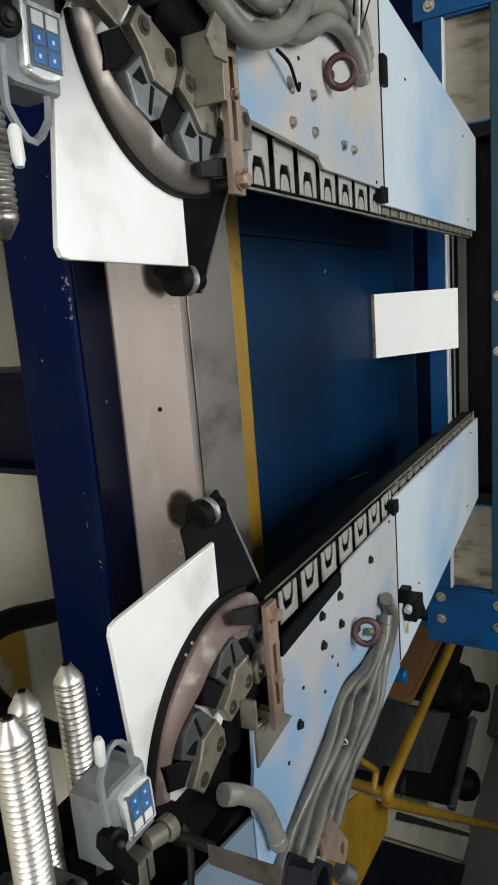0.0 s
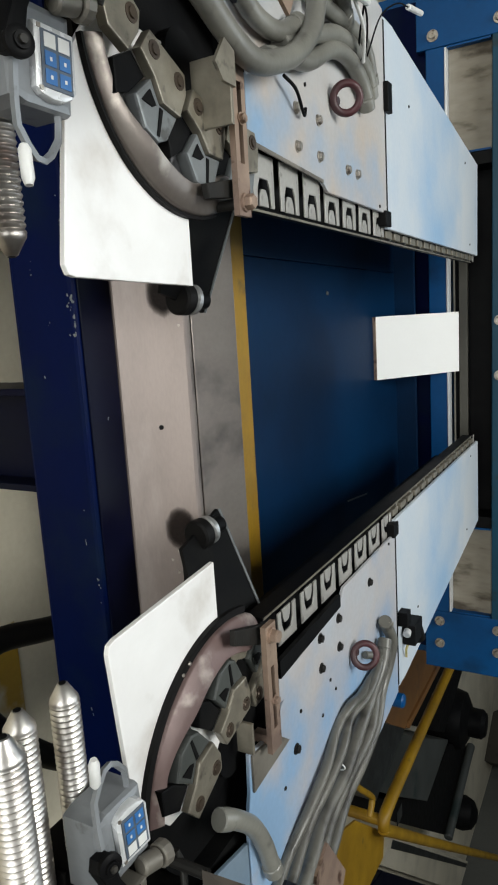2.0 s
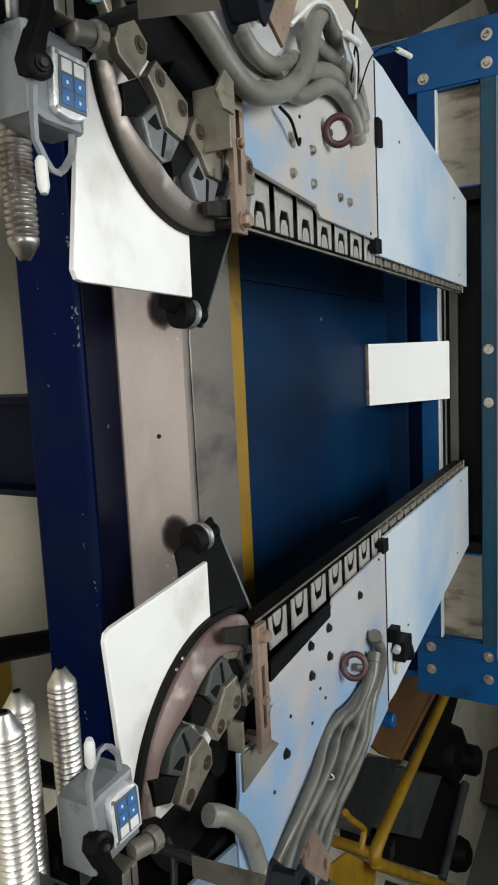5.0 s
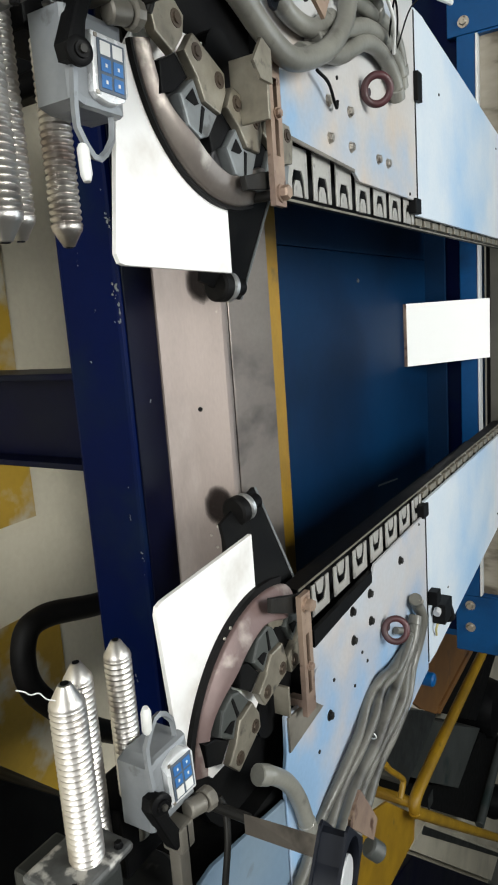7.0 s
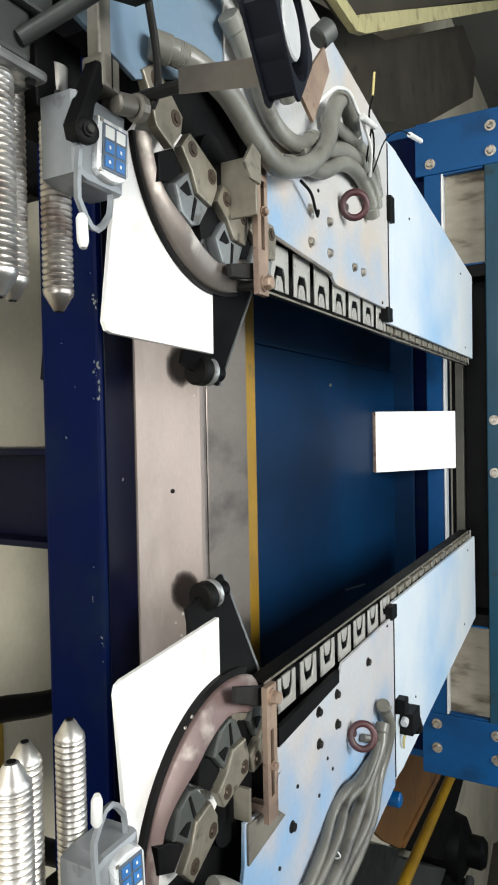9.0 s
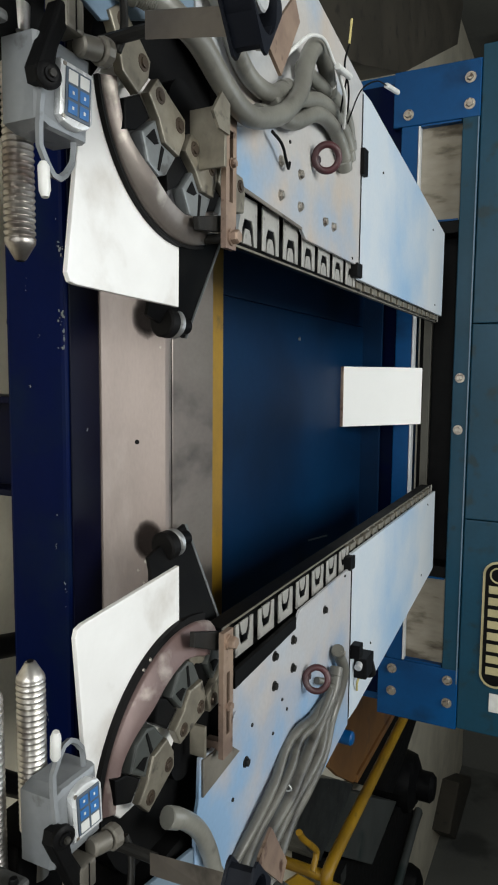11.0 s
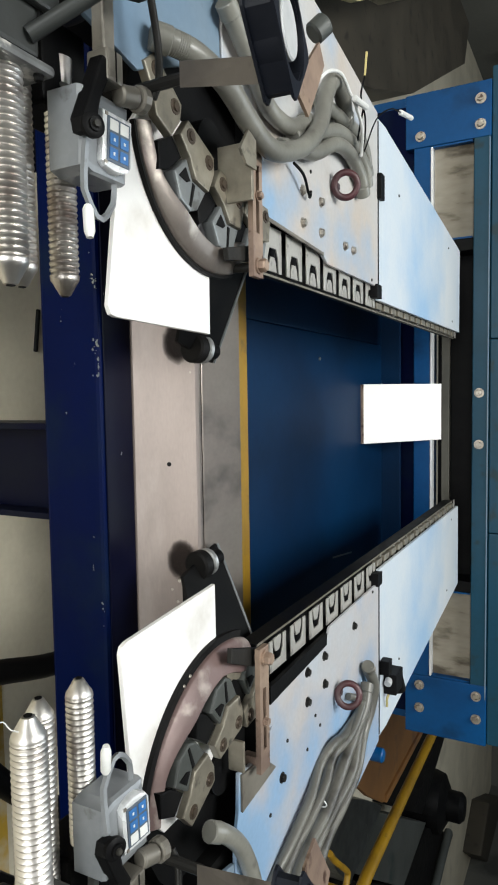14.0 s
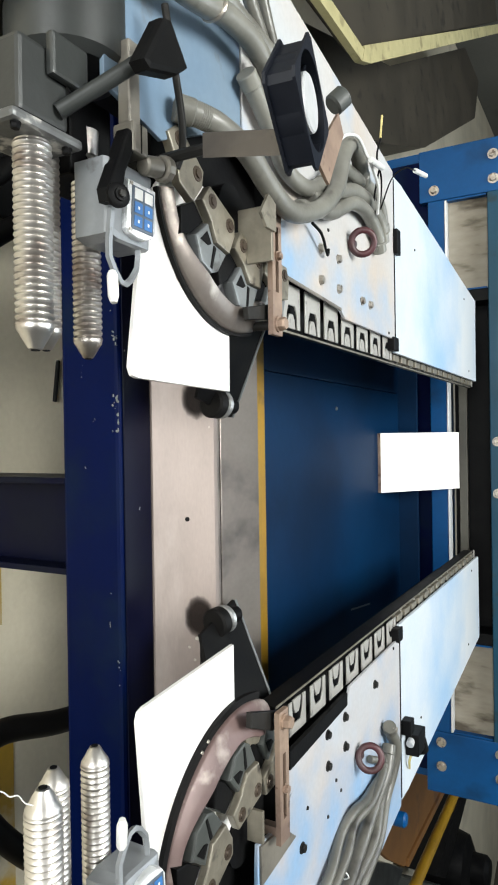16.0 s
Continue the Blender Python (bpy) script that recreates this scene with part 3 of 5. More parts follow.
# ---- the two stenter arms ----
def cover_edge(y):
    """Outer edge of an arm at y."""
    return 0.530 + (1.42 - y) * 0.124 if y > 0.6 else 0.6317 + (0.6 - y) * 0.16


def link_mesh():
    """One pin link seen from above: a plate with an arched notch and a tongue."""
    bm = bmesh.new()
    out = [(0.262, -0.0282), (0.308, -0.0282), (0.308, 0.0282), (0.262, 0.0282), (0.262, 0.0185), (0.282, 0.0170), (0.2945, 0.0110),
           (0.2945, -0.0110), (0.282, -0.0170), (0.262, -0.0185)]
    prism(bm, out, -0.0022, 0.0, 0.0006)
    return bm


def tongue_mesh():
    bm = bmesh.new()
    prism(bm, [(0.262, -0.0130), (0.275, -0.0104), (0.2825, -0.0055), (0.2825, 0.0055), (0.275, 0.0104), (0.262, 0.0130)], -0.0032, -0.0008, 0.0006)
    return bm


LINKS = {}


def shared(name, maker, material, s):
    key = (name, s)
    if key not in LINKS:
        bm = maker()
        for v in bm.verts:
            if name == "link" and s < 0 and v.co.x > 0.30:
                v.co.x += 0.015
            v.co.x *= s
        bmesh.ops.recalc_face_normals(bm, faces=bm.faces)
        me = bpy.data.meshes.new(name)
        bm.to_mesh(me)
        bm.free()
        me.materials.append(material)
        LINKS[key] = me
    return LINKS[key]


def arm(s):
    a = thing("stenter_arm", at(s, 0.42, 0.6, 0.9), "pale blue sheet-covered stenter arm with grimy worn paint near its inlet", "machine arm", "stenter arms")
    # far and near covers, with the gap between them
    far = [(0.276, 0.5485), (0.276, 1.415), (0.530, 1.420), (cover_edge(0.9), 0.9), (cover_edge(0.62), 0.62), (0.6325, 0.60), (0.632, 0.5485)]
    part("far_cover", prism(bmesh.new(), mx(s, far), 0.993, 1.0, 0.002), COVER, a, "clean pale blue cover plate")
    near = [(0.328, 0.020), (0.315, 0.240), (0.302, 0.262), (0.302, 0.5425), (cover_edge(0.5425), 0.5425), (cover_edge(0.2), 0.2), (cover_edge(-0.08), -0.08),
            (0.476, -0.080), (0.425, 0.030), (0.40, 0.030), (0.40, 0.020)]
    if s > 0:
        near[8:] = [(0.446, -0.071), (0.394, -0.068), (0.403, -0.003), (0.375, 0.030), (0.375, 0.020)]
    if s > 0:
        near[:3] = [(0.341, 0.020), (0.330, 0.240), (0.306, 0.262)]
    part("near_cover", prism(bmesh.new(), mx(s, near), 0.995, 1.0, 0.0015), WORN if s < 0 else WORNBLUE, a, "worn blue cover plate with beige stains")
    if s > 0:
        part("corner_plate", prism(bmesh.new(), mx(s, [(0.396, -0.066), (0.404, -0.004), (0.436, 0.036), (0.446, -0.066)]), 1.0005, 1.0035, 0.001), OLIVEGREY, a, "beige corner plate")
    inlet = [(0.405, -0.245) if s < 0 else (0.470, -0.245), (0.478, -0.083) if s < 0 else (0.505, -0.083), (cover_edge(-0.083), -0.083), (cover_edge(-0.33), -0.33), (0.425, -0.33) if s < 0 else (0.480, -0.33)]
    part("inlet_cover", prism(bmesh.new(), mx(s, inlet), 0.994, 0.999, 0.0015), BLUEPLATE, a, "mid blue inlet cover plate")
    # body below the covers
    body = [(0.325, 0.02), (0.325, 1.41), (0.52, 1.41), (cover_edge(0.6) - 0.012, 0.6), (cover_edge(-0.4) - 0.012, -0.4), (0.50, -0.40), (0.49, 0.02)]
    part("body", prism(bmesh.new(), mx(s, body), 0.87, 0.9835), BLACK, a)
    part("inner_rail", boxed(at(s, 0.262, 0.02, 0.957 if s > 0 else 0.972), at(s, 0.324, 1.41, 0.978), 0.002), BLACK, a)
    part("rail_lip", boxed(at(s, 0.2555, 0.015, 0.957 if s > 0 else 0.976), at(s, 0.2605, 1.40, 0.9835), 0.001), BLACK, a)
    part("lip_wear", boxed(at(s, 0.2560, 0.016, 0.9838), at(s, 0.2590, 1.40, 0.9848)), CAST, a, "bright worn rail edge")
    # on the right arm this black strip stands for the shaded gap beside the links
    part("fold_gap_strip", prism(bmesh.new(), mx(s, [(0.3155, 0.022), (0.3405, 0.022), (0.3295, 0.240), (0.3095, 0.240)] if s > 0 else [(0.324, 0.022), (0.329, 0.022), (0.3165, 0.240), (0.312, 0.240)]), 0.9955 if s > 0 else 0.9995, 1.0022 if s > 0 else 1.0018), BLACK if s > 0 else OLIVEGREY, a)
    part("joint_strip", boxed(at(s, 0.306, 0.5432, 0.984), at(s, 0.626, 0.5478, 1.0006)), BLACK, a, "dark joint between the covers")
    part("stop_block", boxed(at(s, 0.279, 0.522, 0.985), at(s, 0.306, 0.554, 1.005), 0.002), BLACK, a)
    # screws of the covers
    for x, y in ((0.346, 0.158), (0.346, 0.232), (0.394, 0.158), (0.394, 0.232), (0.346, 0.344) if s < 0 else (0.343, 0.384), (0.346, 0.388) if s < 0 else (0.466, 0.06)):
        part("bolt", hexbolt(bmesh.new(), at(s, x, y, 1.0), 0.0062, 0.0045, (0, 0, 1), 1.3), BOLT if s < 0 else GREYDARK, a)
    random.seed(7 + s)
    for x, y in ((0.30, 1.30), (0.505, 1.24), (0.52, 0.70), (0.310, 0.50), (0.50, 0.02), (0.42, 0.08), (0.455, 0.21), (0.47, 0.155), (0.43, 0.19)):
        part("screw", lathe(bmesh.new(), at(s, x, y, 0.9995), at(s, x, y, 2), [(0, 0.0032), (0.0022, 0.0026)], 8), GREYDARK, a)
    # lifting eye
    eye = part("lifting_eye", ring(bmesh.new(), at(s, 0.432, 0.288, 1.0225), (-0.32 * s, -0.85, 0.55), 0.0195, 0.0056), RING, a, "dark red lifting ring", True)
    part("shank", rod(bmesh.new(), at(s, 0.434, 0.297, 1.0), at(s, 0.433, 0.296, 1.0065), 0.0065), RING, eye)
    # links along the straight
    for k in range(19):
        y = 0.0735 + 0.075 * k
        for nm, mk, mt in (("link", link_mesh, LINKPLATE), ("link_tongue", tongue_mesh, LINKPLATE)):
            if nm == "link_tongue" and k > 6:
                continue
            ob = new(nm, shared(nm, mk, mt, s))
            ob.parent = a
            ob.location = Vector((CX, y, 0.9905 if k < 7 else 0.982)) - BASE[a.name]
    # pin plates beside the far cover
    for k in range(15):
        ob = new("pin_plate", shared("pin_plate", lambda: boxed((0.2625, 0, 0.975), (0.2755, 0.037, 0.990), 0.001), CAST, s))
        ob.parent = a
        ob.location = Vector((CX, 0.566 + 0.056 * k, 0)) - BASE[a.name]
    return a


ARMS = {s: arm(s) for s in (-1, 1)}

# ---- chain wheels with curved guides ----
WC = (0.390, -0.075)


def polar(r, deg):
    """Side place at radius r about the wheel; 180 degrees points to the middle line, 270 to the inlet."""
    return WC[0] + r * math.cos(radians(deg)), WC[1] + r * math.sin(radians(deg))


def band(s, r0, r1, d0, d1, z0, z1, steps=36):
    bm = bmesh.new()
    rows = []
    for i in range(steps + 1):
        d = d0 + (d1 - d0) * i / steps
        rows.append([bm.verts.new(at(s, *polar(r, d), z)) for r, z in ((r0, z0), (r1, z0), (r1, z1), (r0, z1))])
    for a, b in zip(rows, rows[1:]):
        for j in range(4):
            bm.faces.new((a[j], a[(j + 1) % 4], b[(j + 1) % 4], b[j]))
    bm.faces.new(rows[0]), bm.faces.new(rows[-1])
    return bm


def crescent(s, ro, d0, d1, steps=54):
    """The guide's domed face: wide round its nose, narrow towards the inlet, with a rounded end."""
    bm, rows = bmesh.new(), []
    wide = 0.030 if s > 0 else 0.026
    for i in range(steps + 1):
        d = d0 + (d1 - d0) * (i / steps) ** 1.25
        k = min(1, max(0, (d - 218) / 28))
        w = wide + (0.0150 - wide) * k * k * (3 - 2 * k) + 0.012 * min(1, max(0, (190 - d) / 20))
        lift = 1 - 0.35 * k
        e = min(1, (d - d0) / 11)
        e = math.sqrt(max(0.02, 1 - (1 - e) ** 2))
        mid = ro - w / 2
        prof = ((0.5, 0.9765), (0.5, 0.9830), (0.46, 0.9855), (0.42, 0.9865), (0.0, 0.9925), (-0.40, 0.9970), (-0.46, 0.9970), (-0.5, 0.9945), (-0.5, 0.9765))
        rows.append([bm.verts.new(at(s, *polar(mid + f * w * e, d), 0.9765 + (z - 0.9765) * lift)) for f, z in prof])
    n = len(rows[0])
    for a, b in zip(rows, rows[1:]):
        for j in range(n):
            bm.faces.new((a[j], a[(j + 1) % n], b[(j + 1) % n], b[j]))
    bm.faces.new(rows[0]), bm.faces.new(rows[-1])
    return bm


def wheel_link(s, mid, deg, w, padded):
    """Cast link on the curve: bolts at mid, turned deg from the arm's line, its pad towards the middle line."""
    c, d = math.cos(radians(deg)), math.sin(radians(deg))

    def pl(o, t):
        return (mid[0] - o * c - t * d, mid[1] - o * d + t * c)

    def flat(pts, z0, z1, bev=0.0):
        return prism(bmesh.new(), mx(s, [pl(o, t) for o, t in pts]), z0, z1, bev)

    link = part("link", flat([(-0.013, -0.030), (-0.013, 0.028), (0.004, 0.036), (0.030, 0.034), (0.036, 0.006), (0.022, -0.012), (0.012, -0.037)], 0.992, 1.002, 0.002), CAST, w)
    for t in (-0.020, 0.021):
        part("screw", lathe(bmesh.new(), at(s, *pl(0.0, t), 1.0018), at(s, *pl(0.0, t), 2), [(0, 0.0085), (0.0010, 0.0082), (0.0011, 0.0052), (0.0028, 0.0048)], 14), DARKBOLT, link)
    if not padded:
        return link
    # right-hand pads take a darker grey for the shadow lying on them
    part("pad", flat([(0.0225, -0.012), (0.0365, 0.006), (0.0305, 0.034), (0.060, 0.027), (0.070, 0.016), (0.070, -0.006), (0.050, -0.027)], 0.984, 0.998, 0.003), GREY if s < 0 else LIDGREY, link, "grey wear pad")
    part("notch", flat([(0.034, -0.012), (0.050, -0.019), (0.047, -0.004), (0.042, 0.001)], 0.9982, 0.9992), BLACK, link)
    part("notch", flat([(0.040, 0.006), (0.066, 0.010), (0.066, 0.0135), (0.040, 0.011)], 0.9982, 0.9992), BLACK, link)
    # black block stands for the shaded opening beside the pad
    part("void_block", flat([(0.013, -0.038), (0.0215, -0.014), (0.049, -0.0285), (0.062, -0.044), (0.036, -0.056)], 0.975, 0.992, 0.002), BLACK, link)
    part("shoe", flat([(0.030, -0.034), (0.062, -0.034), (0.070, -0.024), (0.070, 0.020), (0.060, 0.032), (0.030, 0.032)], 0.966, 0.9838, 0.004), DARKCAST, link)
    return link


def inlet(s):
    w = thing("chain_wheel", at(s, *WC, 0.93), "grimy chain wheel with cast links behind a curved bronze guide", "chain wheel", "chain wheels")
    part("hub", lathe(bmesh.new(), at(s, *WC, 0.93), at(s, *WC, 1.2), [(0, 0.14), (0.030, 0.14), (0.034, 0.03), (0.050, 0.03)], 32), BLACK, w)
    chain = (((0.327, 0.006), 4), ((0.333, -0.067), 15), ((0.3625, -0.137), 25), ((0.404, -0.202), 37))
    if s > 0:
        chain = (((0.326, -0.018), 5), ((0.329, -0.091), 15), ((0.370, -0.162), 27))
    for mid, deg in chain:
        wheel_link(s, mid, deg, w, mid[0] < 0.40)
    g = thing("curved_guide", at(s, 0.23, -0.08, 0.955), "curved brown bronze guide rail with worn face", "guide rail", "curved guides")
    ro = 0.1665 if s > 0 else 0.1525
    part("face", crescent(s, ro, 151, 262 if s < 0 else 264), BROWN if s > 0 else BROWNGREY, g, "", True)
    part("rubber_edge", band(s, ro + 0.0004, ro + (0.0090 if s > 0 else 0.0038), 163, 262 if s < 0 else 264, 0.9757, 0.9815), RUBBER, g, "black rubber edge")
    st = [(0.219, -0.095), (0.237, -0.097), (0.262, -0.040), (0.262, -0.022), (0.243, -0.022)] if s > 0 else [(0.250, -0.086), (0.264, -0.090), (0.277, -0.030), (0.272, -0.022), (0.258, -0.022)]
    part("stay", prism(bmesh.new(), mx(s, st), 1.0015, 1.0085, 0.0012), GREYDARK, g, "dark flat stay over the guide's end")
    part("shoe", prism(bmesh.new(), mx(s, [(0.250, -0.084), (0.272, -0.078), (0.284, -0.020), (0.276, 0.004), (0.262, 0.004)]), 0.976, 0.992, 0.003), CAST, g, "pale cast shoe")
    for d in (206, 211) if s > 0 else ():
        part("pin", lathe(bmesh.new(), at(s, *polar(ro + 0.0040, d), 0.9812), at(s, *polar(ro + 0.0040, d), 2), [(0, 0.0024), (0.0018, 0.0019)], 8), BOLT, g)
    # the white selvedge plate below
    p = [(0.161, -0.256), (0.164, -0.264), (0.172, -0.267), (0.345, -0.252), (0.40, -0.20), (0.40, -0.077), (0.147, -0.078)]
    if s < 0:
        p = [(0.169, -0.258), (0.171, -0.266), (0.179, -0.270), (0.345, -0.245), (0.40, -0.20), (0.40, -0.075), (0.165, -0.078)]
    tagged(part("selvedge_plate", prism(bmesh.new(), mx(s, p), 0.970, 0.9755, 0.0012), WHITE), "white enamelled selvedge plate below the curved guide", "plate", "selvedge plates")
    # slotted bracket across the rail
    br = thing("slotted_bracket", at(s, 0.31, -0.03, 1.0), "oxidised slotted flat bracket bolted over the chain rail", "bracket", "slotted brackets")
    bm = bmesh.new()
    z0, z1 = 1.0135, 1.0205
    for x0, x1, y0, y1 in ((0.236, 0.290, -0.046, -0.020), (0.290, 0.372, -0.046, -0.0375), (0.290, 0.372, -0.0285, -0.020), (0.372, 0.402, -0.046, -0.020)):
        box(bm, at(s, x0, y0, z0), at(s, x1, y1, z1))
    part("bar", bm, RUST, br)
    part("leg", boxed(at(s, 0.390, -0.030, 0.985), at(s, 0.402, -0.018, 1.0132)), RUST, br)
    part("bolt", hexbolt(bmesh.new(), at(s, 0.250, -0.033, 1.0205), 0.0085, 0.009, (0, 0, 1), 1.2), RUST, br)
    part("bolt", hexbolt(bmesh.new(), at(s, 0.335, -0.033, 1.0205), 0.0055, 0.005, (0, 0, 1), 1.2), RUST, br)
    part("spacer", rod(bmesh.new(), at(s, 0.250, -0.033, 0.982), at(s, 0.250, -0.033, 1.0133), 0.006), GREYDARK, br)
    # bent shield behind the bracket
    sh = thing("shield_plate", at(s, 0.35, -0.08, 0.99), "bent beige steel shield plate beside the chain", "shield", "shields")
    part("web", boxed(at(s, 0.345 if s > 0 else 0.318, -0.078, 0.990), at(s, 0.385, -0.073, 1.036 if s < 0 else 1.012), 0.001), CAST, sh)
    if s < 0:
        part("lip", prism(bmesh.new(), mx(s, [(0.352, -0.098), (0.366, -0.112), (0.392, -0.092), (0.385, -0.0735), (0.352, -0.0735)]), 1.0365, 1.040), CAST, sh)
    # roller on its black arm
    ro = thing("tension_roller", at(s, 0.16, 0.09, 0.85), "black roller on a black steel arm under the selvedge plate", "roller", "tension rollers")
    bm = bmesh.new()
    quad = [(0.140, 0.098, 0.870), (0.268, 0.080, 0.937), (0.262, -0.06, 0.937), (0.165, -0.01, 0.878)]
    lo = [bm.verts.new(at(s, a, y, z)) for a, y, z in quad]
    hi = [bm.verts.new(at(s, a, y, z + 0.005)) for a, y, z in quad]
    bm.faces.new(lo[::-1]), bm.faces.new(hi)
    for i in range(4):
        bm.faces.new((lo[i], lo[(i + 1) % 4], hi[(i + 1) % 4], hi[i]))
    part("arm", bm, BLACK, ro)
    part("arm_edge", hose(bmesh.new(), [at(s, 0.140, 0.099, 0.876), at(s, 0.205, 0.090, 0.910), at(s, 0.268, 0.081, 0.943)], 0.0022, 6, 3), GREY, ro)
    part("roller", rod(bmesh.new(), at(s, 0.159, 0.026, 0.881), at(s, 0.158, 0.046, 0.883), 0.0215, 28, 0.003), RUBBER, ro, "", True)
    part("collar", rod(bmesh.new(), at(s, 0.158, 0.0463, 0.883), at(s, 0.157, 0.0590, 0.884), 0.0205, 28, 0.003), COLLAR, ro, "pale metal collar", True)
    part("cap", rod(bmesh.new(), at(s, 0.156, 0.0593, 0.885), at(s, 0.156, 0.084, 0.886), 0.012, 20, 0.002), BLACK, ro, "", True)
    part("strut", boxed(at(s, 0.176, 0.012, 0.866), at(s, 0.25, 0.040, 0.876), 0.002), BLACK, ro)


for s in (-1, 1):
    inlet(s)

# ---- selvedge uncurlers: ribbed rods that point to the middle ----
def ribbed(s, a0, a1, y, z, r, pitch=0.0057):
    """A ribbed rod from its tip at a0 out to a1."""
    prof, d, n = [(0, r * 0.26), (0.0006, r * 0.36), (r * 0.80, r * 0.80), (r * 0.98, r * 0.93), (r * 1.15, r * 0.97)], r * 1.15, (a1 - a0)
    while d < n - 0.028:
        prof += [(d + pitch * 0.15, r * 0.96), (d + pitch * 0.40, r), (d + pitch * 0.65, r * 0.96), (d + pitch * 0.88, r * 0.875)]
        d += pitch
    prof += [(n, r * 0.95)]
    bm = lathe(bmesh.new(), at(s, a0, y, z), at(s, a1, y, z), prof, 24)
    return bm


def uncurler(s):
    u = thing("selvedge_uncurler", at(s, 0.42, -0.34, 0.9), "selvedge uncurler with ribbed polished steel rods on a grimy block", "uncurler", "uncurlers")
    for a0, y, z, r in ((0.186, -0.302, 0.950, 0.0140), (0.184, -0.385, 0.967, 0.0165), (0.190, -0.346, 0.940, 0.0145)):
        rd = part("ribbed_rod", ribbed(s, a0, 0.402, y, z, r), CHROME, u, "", True)
        part("bore", lathe(bmesh.new(), at(s, a0 - 0.0008, y, z), at(s, a0 + 1, y, z), [(0, r * 0.24), (0.004, r * 0.24)], 12), BLACK, rd)
    part("flange", boxed(at(s, 0.357, -0.428, 0.928), at(s, 0.366, -0.350, 0.992), 0.004), CHIPPED, u, "grey flange with paint worn off its edges")
    for y, z in ((-0.418, 0.984), (-0.362, 0.984)):
        part("flange_screw", hexbolt(bmesh.new(), at(s, 0.357, y, z), 0.004, 0.004, (-s, 0, 0), 1.1), BLACK, u)
    part("gear_block", boxed(at(s, 0.3665, -0.420, 0.905), at(s, 0.428, -0.366, 0.990), 0.004), GEARGREY, u)
    part("rear_block", boxed(at(s, 0.352, -0.333, 0.905), at(s, 0.430, -0.275, 0.960), 0.003), BLACK, u)
    part("bridge", boxed(at(s, 0.404, -0.392, 0.9905), at(s, 0.440, -0.350, 0.999), 0.003), GEARGREY, u)
    part("motor", rod(bmesh.new(), at(s, 0.446, -0.322, 0.948), at(s, 0.56, -0.322, 0.948), 0.056, 32, 0.008), GEARGREY, u, "", True)
    if s < 0:
        lever = part("lever", rod(bmesh.new(), at(s, 0.380, -0.378, 0.990), at(s, 0.432, -0.333, 1.053), 0.0068, 14), GEARGREY, u, "", True)
        kb = [(0.416, -0.355), (0.411, -0.346), (0.425, -0.305), (0.438, -0.289), (0.468, -0.314), (0.465, -0.326)]
        part("knob", prism(bmesh.new(), mx(s, kb), 1.046, 1.062, 0.005), BLACK, lever, "black wing knob")


for s in (-1, 1):
    uncurler(s)

